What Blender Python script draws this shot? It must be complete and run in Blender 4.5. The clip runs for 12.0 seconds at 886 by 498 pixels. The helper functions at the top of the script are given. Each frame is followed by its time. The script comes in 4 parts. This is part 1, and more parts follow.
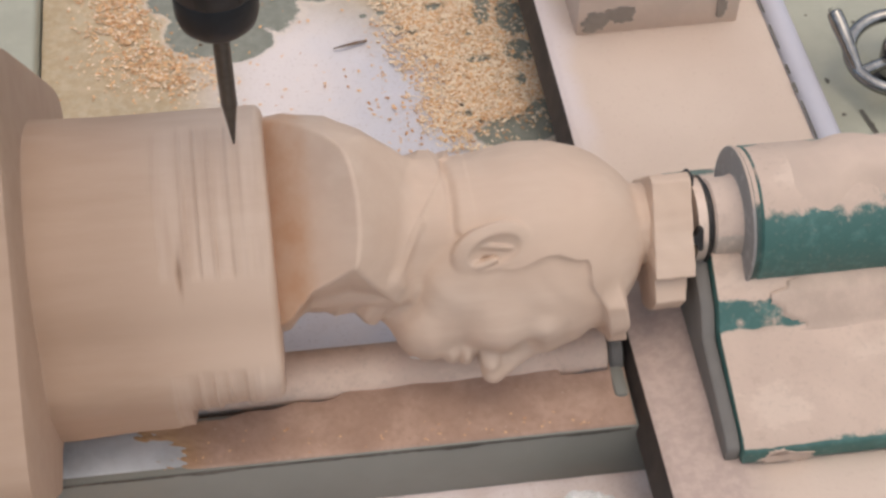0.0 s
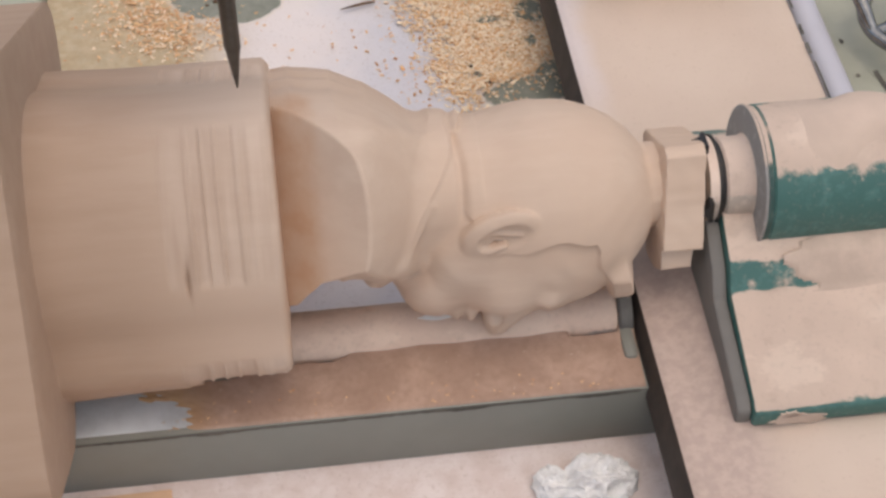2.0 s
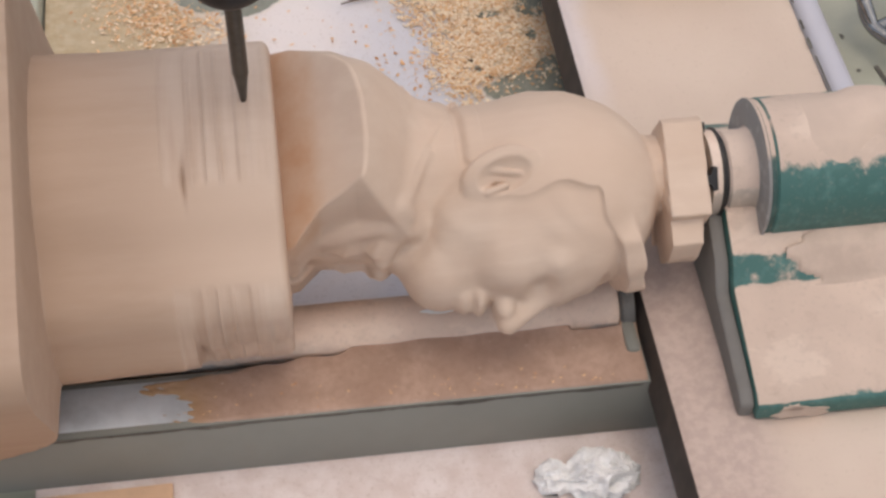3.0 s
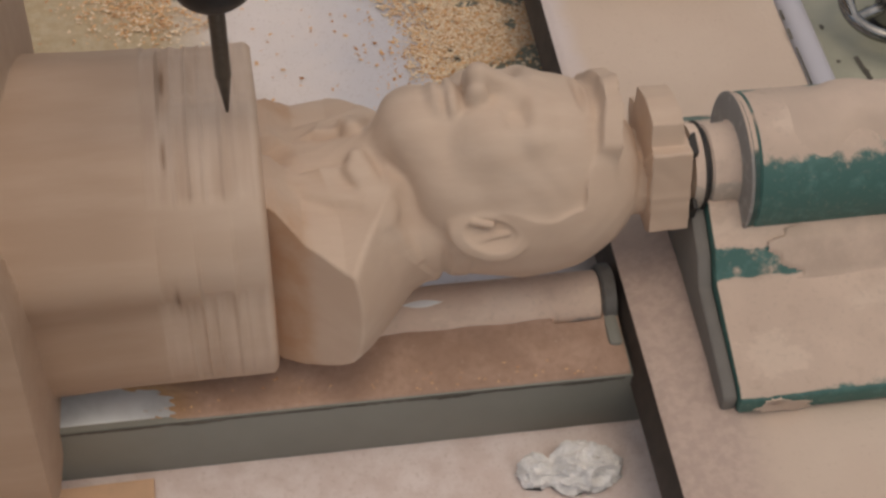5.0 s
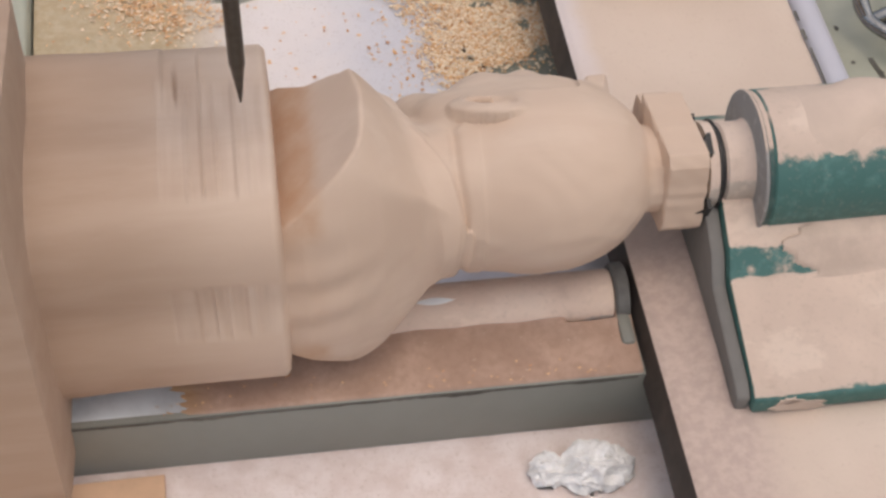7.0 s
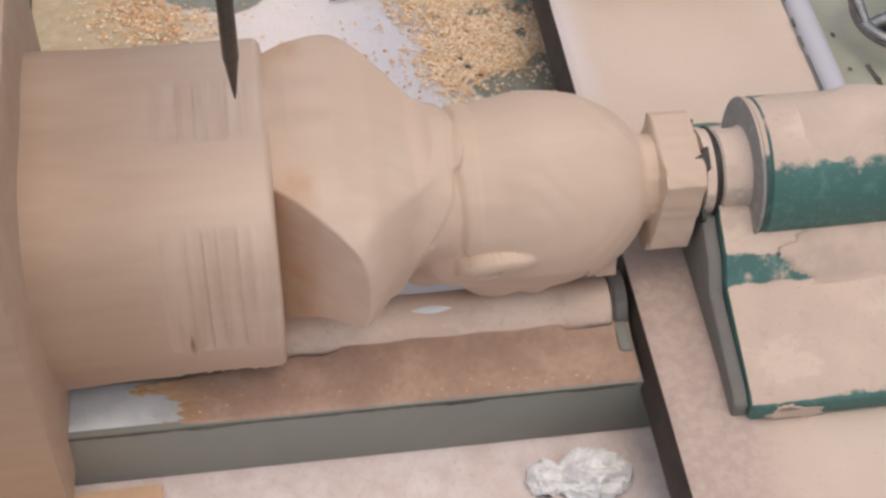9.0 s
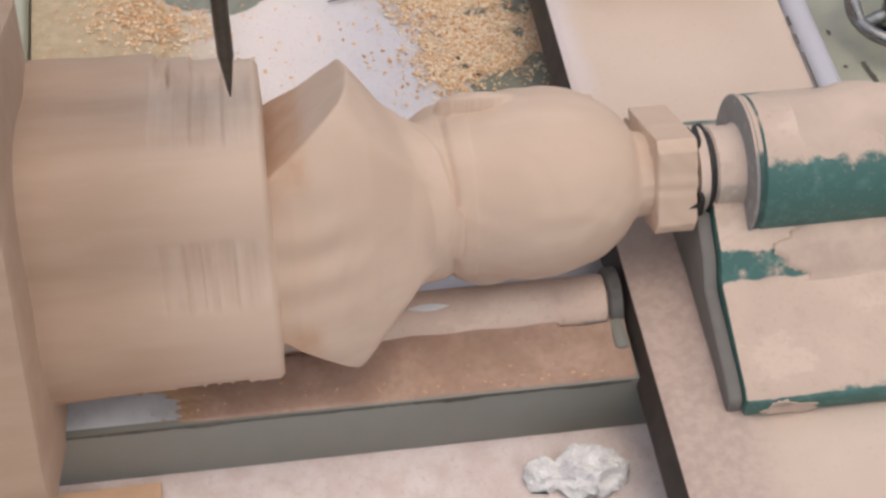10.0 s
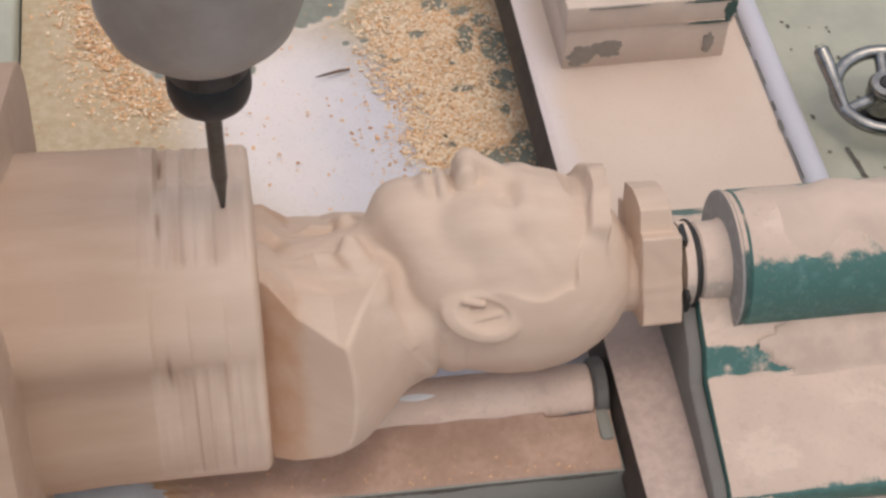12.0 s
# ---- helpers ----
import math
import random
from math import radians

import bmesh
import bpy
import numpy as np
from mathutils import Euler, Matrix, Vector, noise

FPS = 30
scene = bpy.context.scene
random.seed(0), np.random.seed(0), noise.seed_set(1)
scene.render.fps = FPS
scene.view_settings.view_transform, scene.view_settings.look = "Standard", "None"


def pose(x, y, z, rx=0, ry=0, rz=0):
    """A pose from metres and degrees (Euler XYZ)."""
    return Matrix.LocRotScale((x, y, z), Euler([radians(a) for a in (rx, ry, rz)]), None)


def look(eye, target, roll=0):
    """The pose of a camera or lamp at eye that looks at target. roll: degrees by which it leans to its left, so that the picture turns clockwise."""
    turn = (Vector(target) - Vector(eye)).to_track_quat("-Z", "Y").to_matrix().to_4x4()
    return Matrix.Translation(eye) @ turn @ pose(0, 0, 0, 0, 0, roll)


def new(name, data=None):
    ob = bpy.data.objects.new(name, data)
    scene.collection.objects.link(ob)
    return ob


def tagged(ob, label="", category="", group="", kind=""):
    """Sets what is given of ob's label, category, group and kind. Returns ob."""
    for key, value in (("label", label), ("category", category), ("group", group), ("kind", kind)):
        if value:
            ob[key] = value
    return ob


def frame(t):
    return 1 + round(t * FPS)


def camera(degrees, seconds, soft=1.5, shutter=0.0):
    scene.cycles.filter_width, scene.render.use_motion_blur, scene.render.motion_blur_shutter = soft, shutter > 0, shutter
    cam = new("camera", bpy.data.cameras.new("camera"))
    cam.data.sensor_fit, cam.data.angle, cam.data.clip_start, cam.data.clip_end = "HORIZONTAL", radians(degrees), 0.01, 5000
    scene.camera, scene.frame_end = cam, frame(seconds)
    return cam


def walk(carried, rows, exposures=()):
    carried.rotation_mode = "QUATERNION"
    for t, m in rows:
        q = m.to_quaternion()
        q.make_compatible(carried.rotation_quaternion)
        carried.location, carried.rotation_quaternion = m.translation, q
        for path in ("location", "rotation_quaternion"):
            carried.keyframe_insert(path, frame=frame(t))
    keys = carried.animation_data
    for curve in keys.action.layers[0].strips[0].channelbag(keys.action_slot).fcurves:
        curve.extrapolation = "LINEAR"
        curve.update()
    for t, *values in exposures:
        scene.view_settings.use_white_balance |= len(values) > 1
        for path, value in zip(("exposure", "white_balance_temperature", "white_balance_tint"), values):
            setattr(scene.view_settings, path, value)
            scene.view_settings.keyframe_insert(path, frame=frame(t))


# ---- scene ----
cam = camera(31.8, 12.0, soft=2.8)
PATH = [
    (0, (0.023, -0.409, 0.495), (0.235, 0.857, -1.038), 1.3),
    (0.5, (0.018, -0.402, 0.493), (0.233, 0.885, -1.022), 1.9),
    (1, (0.022, -0.415, 0.493), (0.23, 0.856, -1.036), 1.3),
    (1.5, (0.025, -0.412, 0.486), (0.225, 0.848, -1.055), 1.0),
    (2, (0.024, -0.409, 0.485), (0.22, 0.834, -1.069), 1.0),
    (2.5, (0.019, -0.411, 0.483), (0.228, 0.837, -1.066), 1.7),
    (3, (0.019, -0.41, 0.482), (0.227, 0.832, -1.071), 1.5),
    (5, (0.015, -0.403, 0.484), (0.258, 0.813, -1.086), 2.8),
    (5.5, (0.037, -0.398, 0.491), (0.213, 0.805, -1.097), -0.2),
    (6, (0.035, -0.398, 0.491), (0.217, 0.81, -1.092), 0.0),
    (6.5, (0.03, -0.402, 0.486), (0.22, 0.817, -1.088), 0.4),
    (7, (0.013, -0.406, 0.479), (0.246, 0.822, -1.082), 2.7),
    (9, (0.015, -0.406, 0.479), (0.247, 0.83, -1.076), 2.4),
    (9.5, (0.018, -0.409, 0.481), (0.244, 0.829, -1.074), 1.9),
    (10, (0.019, -0.41, 0.481), (0.242, 0.829, -1.073), 1.8),
    (10.5, (0.019, -0.41, 0.481), (0.243, 0.838, -1.066), 2.0),
    (11, (0.018, -0.408, 0.484), (0.248, 0.849, -1.054), 2.2),
    (11.5, (0.018, -0.397, 0.494), (0.259, 0.873, -1.032), 2.6),
    (12, (0.018, -0.389, 0.503), (0.27, 0.866, -1.034), 3.2),
]
walk(cam, [(t, look(eye, target, roll)) for t, eye, target, roll in PATH],
     exposures=[(0, -0.17, 6630, 10), (3.2, -0.17, 6630, 10), (4.2, -0.6, 7050, 10), (4.8, -0.85, 7250, 10), (5.0, -0.8, 7250, 10), (5.2, -0.6, 7050, 10), (5.5, -0.3, 6750, 10), (5.8, -0.17, 6630, 10), (12, -0.17, 6630, 10)])

# ---- world and light ----
world = bpy.data.worlds.new("overcast_daylight")
scene.world = world
world.use_nodes = True
wn, wl = world.node_tree.nodes, world.node_tree.links
bg = wn["Background"]
sky = wn.new("ShaderNodeTexSky")
sky.sky_type, sky.sun_disc = "NISHITA", False
sky.sun_elevation, sky.sun_rotation = radians(79), radians(139)
sky.air_density, sky.dust_density, sky.ozone_density = 1.0, 4.0, 0.6
wl.new(sky.outputs[0], bg.inputs[0])
bg.inputs[1].default_value = 0.158

sun_data = bpy.data.lights.new("sun", "SUN")
sun_data.energy, sun_data.angle, sun_data.color = 1.3, radians(135), (1.0, 0.90, 0.79)
sun = new("sun", sun_data)
sun.matrix_world = look((0.14, -0.16, 1.1), (0.0, 0.0, 0.0))

# ---- the machine's main line, a little askew to the table ----
AXIS = pose(0, 0.0024, 0.003, 0, 0, -1.0)
TABLE_Z, PLATE_Z = -0.094, -0.046


# ---- materials ----
class Nodes:
    """A short way to write a node material."""

    def __init__(self, name):
        self.mat = bpy.data.materials.new(name)
        self.mat.use_nodes = True
        self.t = self.mat.node_tree
        self.bsdf = self.t.nodes["Principled BSDF"]
        self.pos = self.n("ShaderNodeTexCoord").outputs["Object"]

    def n(self, kind, **kw):
        node = self.t.nodes.new(kind)
        for key, value in kw.items():
            if key in ("operation", "blend_type", "data_type", "attribute_name", "feature", "noise_dimensions"):
                setattr(node, key, value)
        return node

    def put(self, socket, value):
        if hasattr(value, "is_linked"):
            self.t.links.new(value, socket)
        else:
            socket.default_value = value

    def noise(self, scale, detail=4, rough=0.55, stretch=None):
        node = self.n("ShaderNodeTexNoise")
        node.inputs["Scale"].default_value = scale
        node.inputs["Detail"].default_value = detail
        node.inputs["Roughness"].default_value = rough
        src = self.pos
        if stretch:
            mp = self.n("ShaderNodeMapping")
            mp.inputs["Scale"].default_value = stretch
            self.put(mp.inputs["Vector"], src)
            src = mp.outputs[0]
        self.put(node.inputs["Vector"], src)
        return node.outputs["Fac"]

    def math(self, op, a, b=0.0):
        node = self.n("ShaderNodeMath", operation=op)
        self.put(node.inputs[0], a)
        self.put(node.inputs[1], b)
        return node.outputs[0]

    def step(self, value, lo, hi):
        node = self.n("ShaderNodeMapRange")
        node.interpolation_type = "SMOOTHSTEP"
        self.put(node.inputs["Value"], value)
        node.inputs["From Min"].default_value, node.inputs["From Max"].default_value = lo, hi
        return node.outputs[0]

    def mix(self, fac, a, b):
        node = self.n("ShaderNodeMix", data_type="RGBA")
        self.put(node.inputs["Factor"], fac)
        self.put(node.inputs[6], a if hasattr(a, "is_linked") else (*a, 1))
        self.put(node.inputs[7], b if hasattr(b, "is_linked") else (*b, 1))
        return node.outputs[2]

    def up(self):
        geo = self.n("ShaderNodeNewGeometry")
        sep = self.n("ShaderNodeSeparateXYZ")
        self.put(sep.inputs[0], geo.outputs["Normal"])
        return sep.outputs[2]

    def attr(self, name):
        node = self.n("ShaderNodeAttribute", attribute_name=name)
        return node.outputs["Fac"]

    def island(self):
        return self.n("ShaderNodeNewGeometry").outputs["Random Per Island"]

    def bump(self, height, strength, distance):
        node = self.n("ShaderNodeBump")
        node.inputs["Strength"].default_value = strength
        node.inputs["Distance"].default_value = distance
        self.put(node.inputs["Height"], height)
        self.put(self.bsdf.inputs["Normal"], node.outputs[0])

    def done(self, color, rough=0.6, metal=0.0):
        self.put(self.bsdf.inputs["Base Color"], color if hasattr(color, "is_linked") else (*color, 1))
        self.put(self.bsdf.inputs["Roughness"], rough)
        self.put(self.bsdf.inputs["Metallic"], metal)
        return self.mat


DUST = (0.555, 0.435, 0.35)
DUST_LIGHT = (0.70, 0.56, 0.46)


def wood_material():
    k = Nodes("carved_beech")
    grain = k.noise(60, 5, 0.6, (0.25, 1.4, 1.4))
    broad = k.noise(11, 2, 0.5, (0.6, 1, 1))
    fine = k.noise(900, 2, 0.5, (0.3, 1, 1))
    c = k.mix(k.step(grain, 0.35, 0.7), (0.575, 0.435, 0.33), (0.63, 0.495, 0.385))
    c = k.mix(k.step(broad, 0.4, 0.7), c, (0.58, 0.43, 0.32))
    sep = k.n("ShaderNodeSeparateXYZ")
    k.put(sep.inputs[0], k.pos)
    # Browner and darker towards the uncut log.
    log_side = k.math("SUBTRACT", 1.0, k.step(k.math("ADD", sep.outputs[0], k.math("MULTIPLY", broad, 0.05)), -0.02, 0.05))
    c = k.mix(k.math("MULTIPLY", log_side, 0.8), c, k.mix(k.step(grain, 0.3, 0.7), (0.375, 0.25, 0.166), (0.415, 0.285, 0.197)))
    end_grain = k.math("MULTIPLY", k.step(sep.outputs[0], 0.020, 0.024), k.math("SUBTRACT", 1.0, k.step(k.math("ADD", sep.outputs[0], k.math("MULTIPLY", k.noise(120, 4), 0.006)), 0.036, 0.043)))
    end_grain = k.math("MULTIPLY", end_grain, k.math("ADD", 0.25, k.math("MULTIPLY", 0.75, k.step(k.math("ABSOLUTE", sep.outputs[2]), 0.022, 0.034))))
    c = k.mix(k.math("MULTIPLY", end_grain, k.step(k.noise(70, 5), 0.10, 0.80)), c, (0.51, 0.315, 0.195))
    streak = k.noise(150, 2, 0.5, (1.0, 0.10, 0.10))
    blot = k.noise(45, 4, 0.6, (0.8, 1, 1))
    cut_look = k.mix(k.step(streak, 0.36, 0.66), (0.42, 0.295, 0.215), (0.66, 0.53, 0.425))
    c = k.mix(k.math("MULTIPLY", k.attr("fresh"), k.math("ADD", 0.2, k.math("MULTIPLY", k.step(blot, 0.35, 0.65), 0.22))), c, cut_look)
    c = k.mix(k.attr("dark_slot"), c, (0.20, 0.12, 0.075))
    k.bump(k.math("ADD", k.math("MULTIPLY", fine, 0.4), grain), 0.12, 0.0006)
    return k.done(c, k.math("ADD", 0.62, k.math("MULTIPLY", grain, 0.1)))


def dusted(name, paint, dust=DUST, level=0.75, soft=0.06, spread=0.5, scale=55, metal=0.0, rough=0.5, thick=0.0006):
    """Paint or metal on which wood dust lies wherever it faces up enough."""
    k = Nodes(name)
    big, small = k.noise(scale, 6, 0.62), k.noise(420, 3, 0.6)
    worn_shade = k.noise(160, 4, 0.65)
    base = k.mix(k.step(worn_shade, 0.48, 0.68), paint, tuple(min(1, p * 1.25 + 0.012) for p in paint))
    powder = k.mix(k.step(k.noise(26, 3), 0.35, 0.7), dust, tuple(min(1, d * 1.13) for d in dust))
    powder = k.mix(k.math("MULTIPLY", k.step(k.noise(38, 5, 0.65, (0.7, 1.2, 1)), 0.52, 0.62), 0.6), powder, tuple(min(1, d * e) for d, e in zip(dust, (1.22, 1.26, 1.27))))
    powder = k.mix(k.math("MULTIPLY", k.step(k.noise(60, 4, 0.6), 0.56, 0.70), 0.35), powder, tuple(d * e for d, e in zip(dust, (0.74, 0.70, 0.68))))
    powder = k.mix(k.math("MULTIPLY", k.step(small, 0.52, 0.75), 0.25), powder, tuple(d * 0.62 for d in dust))
    cover = k.math("ADD", k.up(), k.math("MULTIPLY", k.math("SUBTRACT", big, 0.5), spread))
    mask = k.step(cover, level - soft, level + soft)
    speck = k.math("MULTIPLY", k.step(small, 0.56, 0.72), 0.12)
    mask = k.math("MAXIMUM", mask, speck)
    k.bump(k.math("ADD", k.math("MULTIPLY", mask, 1.2), k.math("MULTIPLY", small, 0.35)), 0.5, thick)
    return k.done(k.mix(mask, base, powder), k.math("ADD", rough, k.math("MULTIPLY", mask, 0.95 - rough)), k.math("MULTIPLY", k.math("SUBTRACT", 1.0, mask), metal))


def plain(name, color, rough=0.5, metal=0.0, vary=0.12, scale=90, bump=0.1):
    k = Nodes(name)
    a, b = k.noise(scale, 5, 0.6), k.noise(scale * 9, 3, 0.6)
    dark, light = tuple(c * (1 - vary) for c in color), tuple(min(1, c * (1 + vary)) for c in color)
    c = k.mix(k.step(a, 0.3, 0.7), dark, light)
    k.bump(k.math("ADD", a, k.math("MULTIPLY", b, 0.4)), bump, 0.0005)
    return k.done(c, k.math("ADD", rough - 0.06, k.math("MULTIPLY", b, 0.12)), metal)


def table_material():
    """Grey-green paint under dust that is blown off in places; the sheet's own attributes tell where dust and the pale,
    lightened layer lie.
    """
    k = Nodes("dusty_table")
    edge, fine, mid = k.noise(70, 7, 0.68), k.noise(600, 3, 0.6), k.noise(180, 4, 0.6)
    paint = k.mix(k.step(mid, 0.35, 0.7), (0.205, 0.21, 0.165), (0.255, 0.258, 0.205))
    dust = k.mix(k.step(mid, 0.4, 0.65), (0.37, 0.30, 0.195), (0.435, 0.36, 0.245))
    sep = k.n("ShaderNodeSeparateXYZ")
    k.put(sep.inputs[0], k.pos)
    # Thin pale dust, its pinkish half lightened against the shade under the bust.
    lit_film = k.mix(k.step(k.math("ADD", sep.outputs[0], k.math("MULTIPLY", k.noise(30, 3), 0.04)), 0.06, 0.11), (0.73, 0.665, 0.635), (0.585, 0.57, 0.595))
    pink = k.mix(k.step(edge, 0.35, 0.65), (0.66, 0.55, 0.50), (0.76, 0.67, 0.63))
    gold = k.mix(k.step(k.noise(240, 4), 0.4, 0.65), (0.70, 0.50, 0.28), (0.80, 0.66, 0.45))
    c = k.mix(k.math("MULTIPLY", k.attr("speck"), 0.8), dust, gold)
    c = k.mix(k.attr("lit_film"), c, lit_film)
    blotch = k.math("MULTIPLY", k.math("ADD", k.step(k.noise(140, 4, 0.65), 0.58, 0.66), k.step(k.noise(28, 4, 0.6), 0.52, 0.68)), 0.22)
    pink = k.mix(blotch, pink, (0.50, 0.37, 0.30))
    c = k.mix(k.attr("pink"), c, pink)
    c = k.mix(k.math("MULTIPLY", k.step(fine, 0.56, 0.7), k.math("MULTIPLY", k.attr("speck"), 0.8)), c, (0.30, 0.20, 0.12))
    reach = k.math("ADD", k.attr("dust"), k.math("MULTIPLY", k.math("SUBTRACT", edge, 0.5), 0.62))
    halo = k.math("SUBTRACT", 1.0, k.step(reach, 0.52, 0.66))
    c = k.mix(k.math("MULTIPLY", halo, 0.55), c, (0.70, 0.61, 0.51))
    mask = k.step(reach, 0.46, 0.53)
    k.bump(k.math("ADD", k.math("MULTIPLY", mask, 1.3), k.math("MULTIPLY", fine, 0.4)), 0.5, 0.0007)
    return k.done(k.mix(mask, paint, c), k.math("ADD", 0.45, k.math("MULTIPLY", mask, 0.42)))


def chip_material(name, pale, dark):
    k = Nodes(name)
    c = k.mix(k.step(k.island(), 0.25, 1.15), pale, dark)
    return k.done(c, 0.8)


WOOD = wood_material()
TABLE = table_material()
GREEN = dusted("green_machine_paint", (0.052, 0.140, 0.122), level=0.74, soft=0.05, spread=0.9, scale=48)
GREEN_DARK = dusted("dark_green_machine_paint", (0.03, 0.075, 0.065), level=0.8, spread=0.6)
SADDLE = plain("brown_saddle_iron", (0.045, 0.034, 0.027), 0.7, 0, 0.25)
GREY_RAIL = plain("grey_rail_paint", (0.225, 0.225, 0.195), 0.55, 0, 0.05, 22, 0.05)
SHAFT = dusted("guide_shaft_steel", (0.42, 0.39, 0.37), level=0.05, spread=1.3, scale=30, metal=0.2, rough=0.55, dust=(0.63, 0.49, 0.39))


def heap_material():
    """Packed brown dust, pale specks in it, and an oily orange edge where it thins out."""
    k = Nodes("packed_wood_dust")
    sep = k.n("ShaderNodeSeparateXYZ")
    k.put(sep.inputs[0], k.pos)
    broad, grain, speck = k.noise(45, 5, 0.6), k.noise(320, 4, 0.65), k.noise(700, 2, 0.5)
    c = k.mix(k.step(broad, 0.32, 0.68), (0.37, 0.245, 0.18), (0.47, 0.325, 0.245))
    c = k.mix(k.math("MULTIPLY", k.step(grain, 0.4, 0.7), 0.35), c, (0.29, 0.185, 0.13))
    edge = k.math("ADD", sep.outputs[0], k.math("MULTIPLY", k.math("SUBTRACT", broad, 0.5), 0.05))
    oily = k.math("SUBTRACT", 1.0, k.step(edge, -0.046, -0.004))
    c = k.mix(k.math("MULTIPLY", oily, 0.7), c, (0.50, 0.30, 0.12))
    c = k.mix(k.math("MULTIPLY", k.step(speck, 0.70, 0.76), 0.6), c, (0.66, 0.54, 0.43))
    k.bump(k.math("ADD", broad, k.math("MULTIPLY", grain, 0.5)), 0.8, 0.0006)
    return k.done(c, 0.95)


HEAP = heap_material()


def drift_material():
    """Settled dust, paler and more lilac on its far left side, brownish before the tailstock with its shade painted in.
    """
    k = Nodes("drifted_wood_dust")
    sep = k.n("ShaderNodeSeparateXYZ")
    k.put(sep.inputs[0], k.pos)
    broad, fine = k.noise(16, 3), k.noise(500, 3, 0.6)
    c = k.mix(k.step(broad, 0.3, 0.7), (0.59, 0.475, 0.385), (0.63, 0.515, 0.42))
    edge = k.math("ADD", sep.outputs[0], k.math("MULTIPLY", k.math("SUBTRACT", broad, 0.5), 0.03))
    # Paler and more lilac along the left edge, further back.
    thin = k.math("MULTIPLY", k.math("SUBTRACT", 1.0, k.step(edge, 0.174, 0.186)), k.step(sep.outputs[1], 0.05, 0.13))
    c = k.mix(k.math("MULTIPLY", thin, 0.55), c, (0.66, 0.61, 0.63))
    # Dirtier dust before the tailstock, the shade there painted in as darker colour.
    worn_shade = k.math("MULTIPLY", k.math("SUBTRACT", 1.0, k.step(edge, 0.192, 0.215)), k.math("SUBTRACT", 1.0, k.step(sep.outputs[1], -0.02, 0.03)))
    c = k.mix(k.math("MULTIPLY", worn_shade, 0.75), c, k.mix(k.step(k.noise(240, 5), 0.35, 0.68), (0.40, 0.305, 0.265), (0.50, 0.39, 0.335)))
    c = k.mix(k.math("MULTIPLY", k.step(fine, 0.58, 0.72), 0.2), c, (0.42, 0.31, 0.23))
    k.bump(k.math("ADD", fine, k.noise(120, 4)), 0.35, 0.0005)
    return k.done(c, 0.95)


DRIFT = drift_material()
GREY_METAL = dusted("grey_cast_iron", (0.26, 0.25, 0.235), level=0.8, spread=0.4, rough=0.6)
NOSE = dusted("dusty_nose_steel", (0.50, 0.43, 0.36), level=0.3, spread=0.9, metal=0.2, rough=0.6, dust=(0.64, 0.51, 0.42))
DARK_STEEL = plain("dark_steel", (0.022, 0.021, 0.02), 0.5, 0.15, 0.3)
TOOL_STEEL = plain("ground_tool_steel", (0.10, 0.095, 0.085), 0.38, 0.8, 0.15, 200)
NUT_BLACK = plain("blackened_collet_nut", (0.018, 0.019, 0.021), 0.42, 0.3, 0.3, 120)
SPINDLE_GREY = plain("grey_spindle_aluminium", (0.30, 0.285, 0.265), 0.42, 0.35, 0.12, 40)
CREAM = plain("cream_machine_paint", (0.39, 0.39, 0.305), 0.5, 0, 0.10, 30)
PALE = plain("pale_painted_strip", (0.50, 0.49, 0.53), 0.55, 0, 0.05, 12, 0.03)
CHROME = plain("chrome", (0.30, 0.295, 0.28), 0.22, 1.0, 0.2, 150)
ORANGE = plain("orange_board", (0.62, 0.41, 0.265), 0.7, 0, 0.16, 25)
PAPER = plain("crumpled_grey_paper", (0.80, 0.79, 0.77), 0.8, 0, 0.12, 220, 0.5)
BARK = plain("dark_splinter_wood", (0.14, 0.085, 0.05), 0.8, 0, 0.3)
FLOOR_GREY = plain("workshop_concrete", (0.28, 0.27, 0.25), 0.9, 0, 0.15, 3)
CHIPS = chip_material("orange_wood_chips", (0.76, 0.48, 0.25), (0.48, 0.22, 0.09))
CHIPS_PALE = chip_material("pale_wood_chips", (0.82, 0.68, 0.49), (0.62, 0.40, 0.22))
SCUFF = plain("dark_scuffed_paint", (0.12, 0.11, 0.09), 0.8, 0, 0.3)


# ---- building helpers ----
def part(name, bm, material, parent=None, label="", smooth=True):
    """Links a bmesh as one mesh object under its thing."""
    me = bpy.data.meshes.new(name)
    bmesh.ops.recalc_face_normals(bm, faces=bm.faces)
    bm.to_mesh(me)
    bm.free()
    me.materials.append(material)
    if smooth:
        me.shade_smooth()
        me.set_sharp_from_angle(angle=radians(38))
    ob = new(name, me)
    if parent is not None:
        ob.parent = parent
    if label:
        tagged(ob, label)
    return ob


def thing(name, label, category, m=None, group="", kind=""):
    ob = new(name)
    ob.empty_display_size = 0.01
    if m is not None:
        ob.matrix_world = m
    return tagged(ob, label, category, group, kind)


def box(x0, x1, y0, y1, z0, z1, bevel=0.0012, segments=2):
    bm = bmesh.new()
    bmesh.ops.create_cube(bm, size=1, matrix=Matrix.Translation(((x0 + x1) / 2, (y0 + y1) / 2, (z0 + z1) / 2)) @ Matrix.Diagonal((x1 - x0, y1 - y0, z1 - z0, 1)))
    if bevel:
        bmesh.ops.bevel(bm, geom=list(bm.edges), offset=bevel, segments=segments, affect="EDGES", profile=0.5)
    return bm


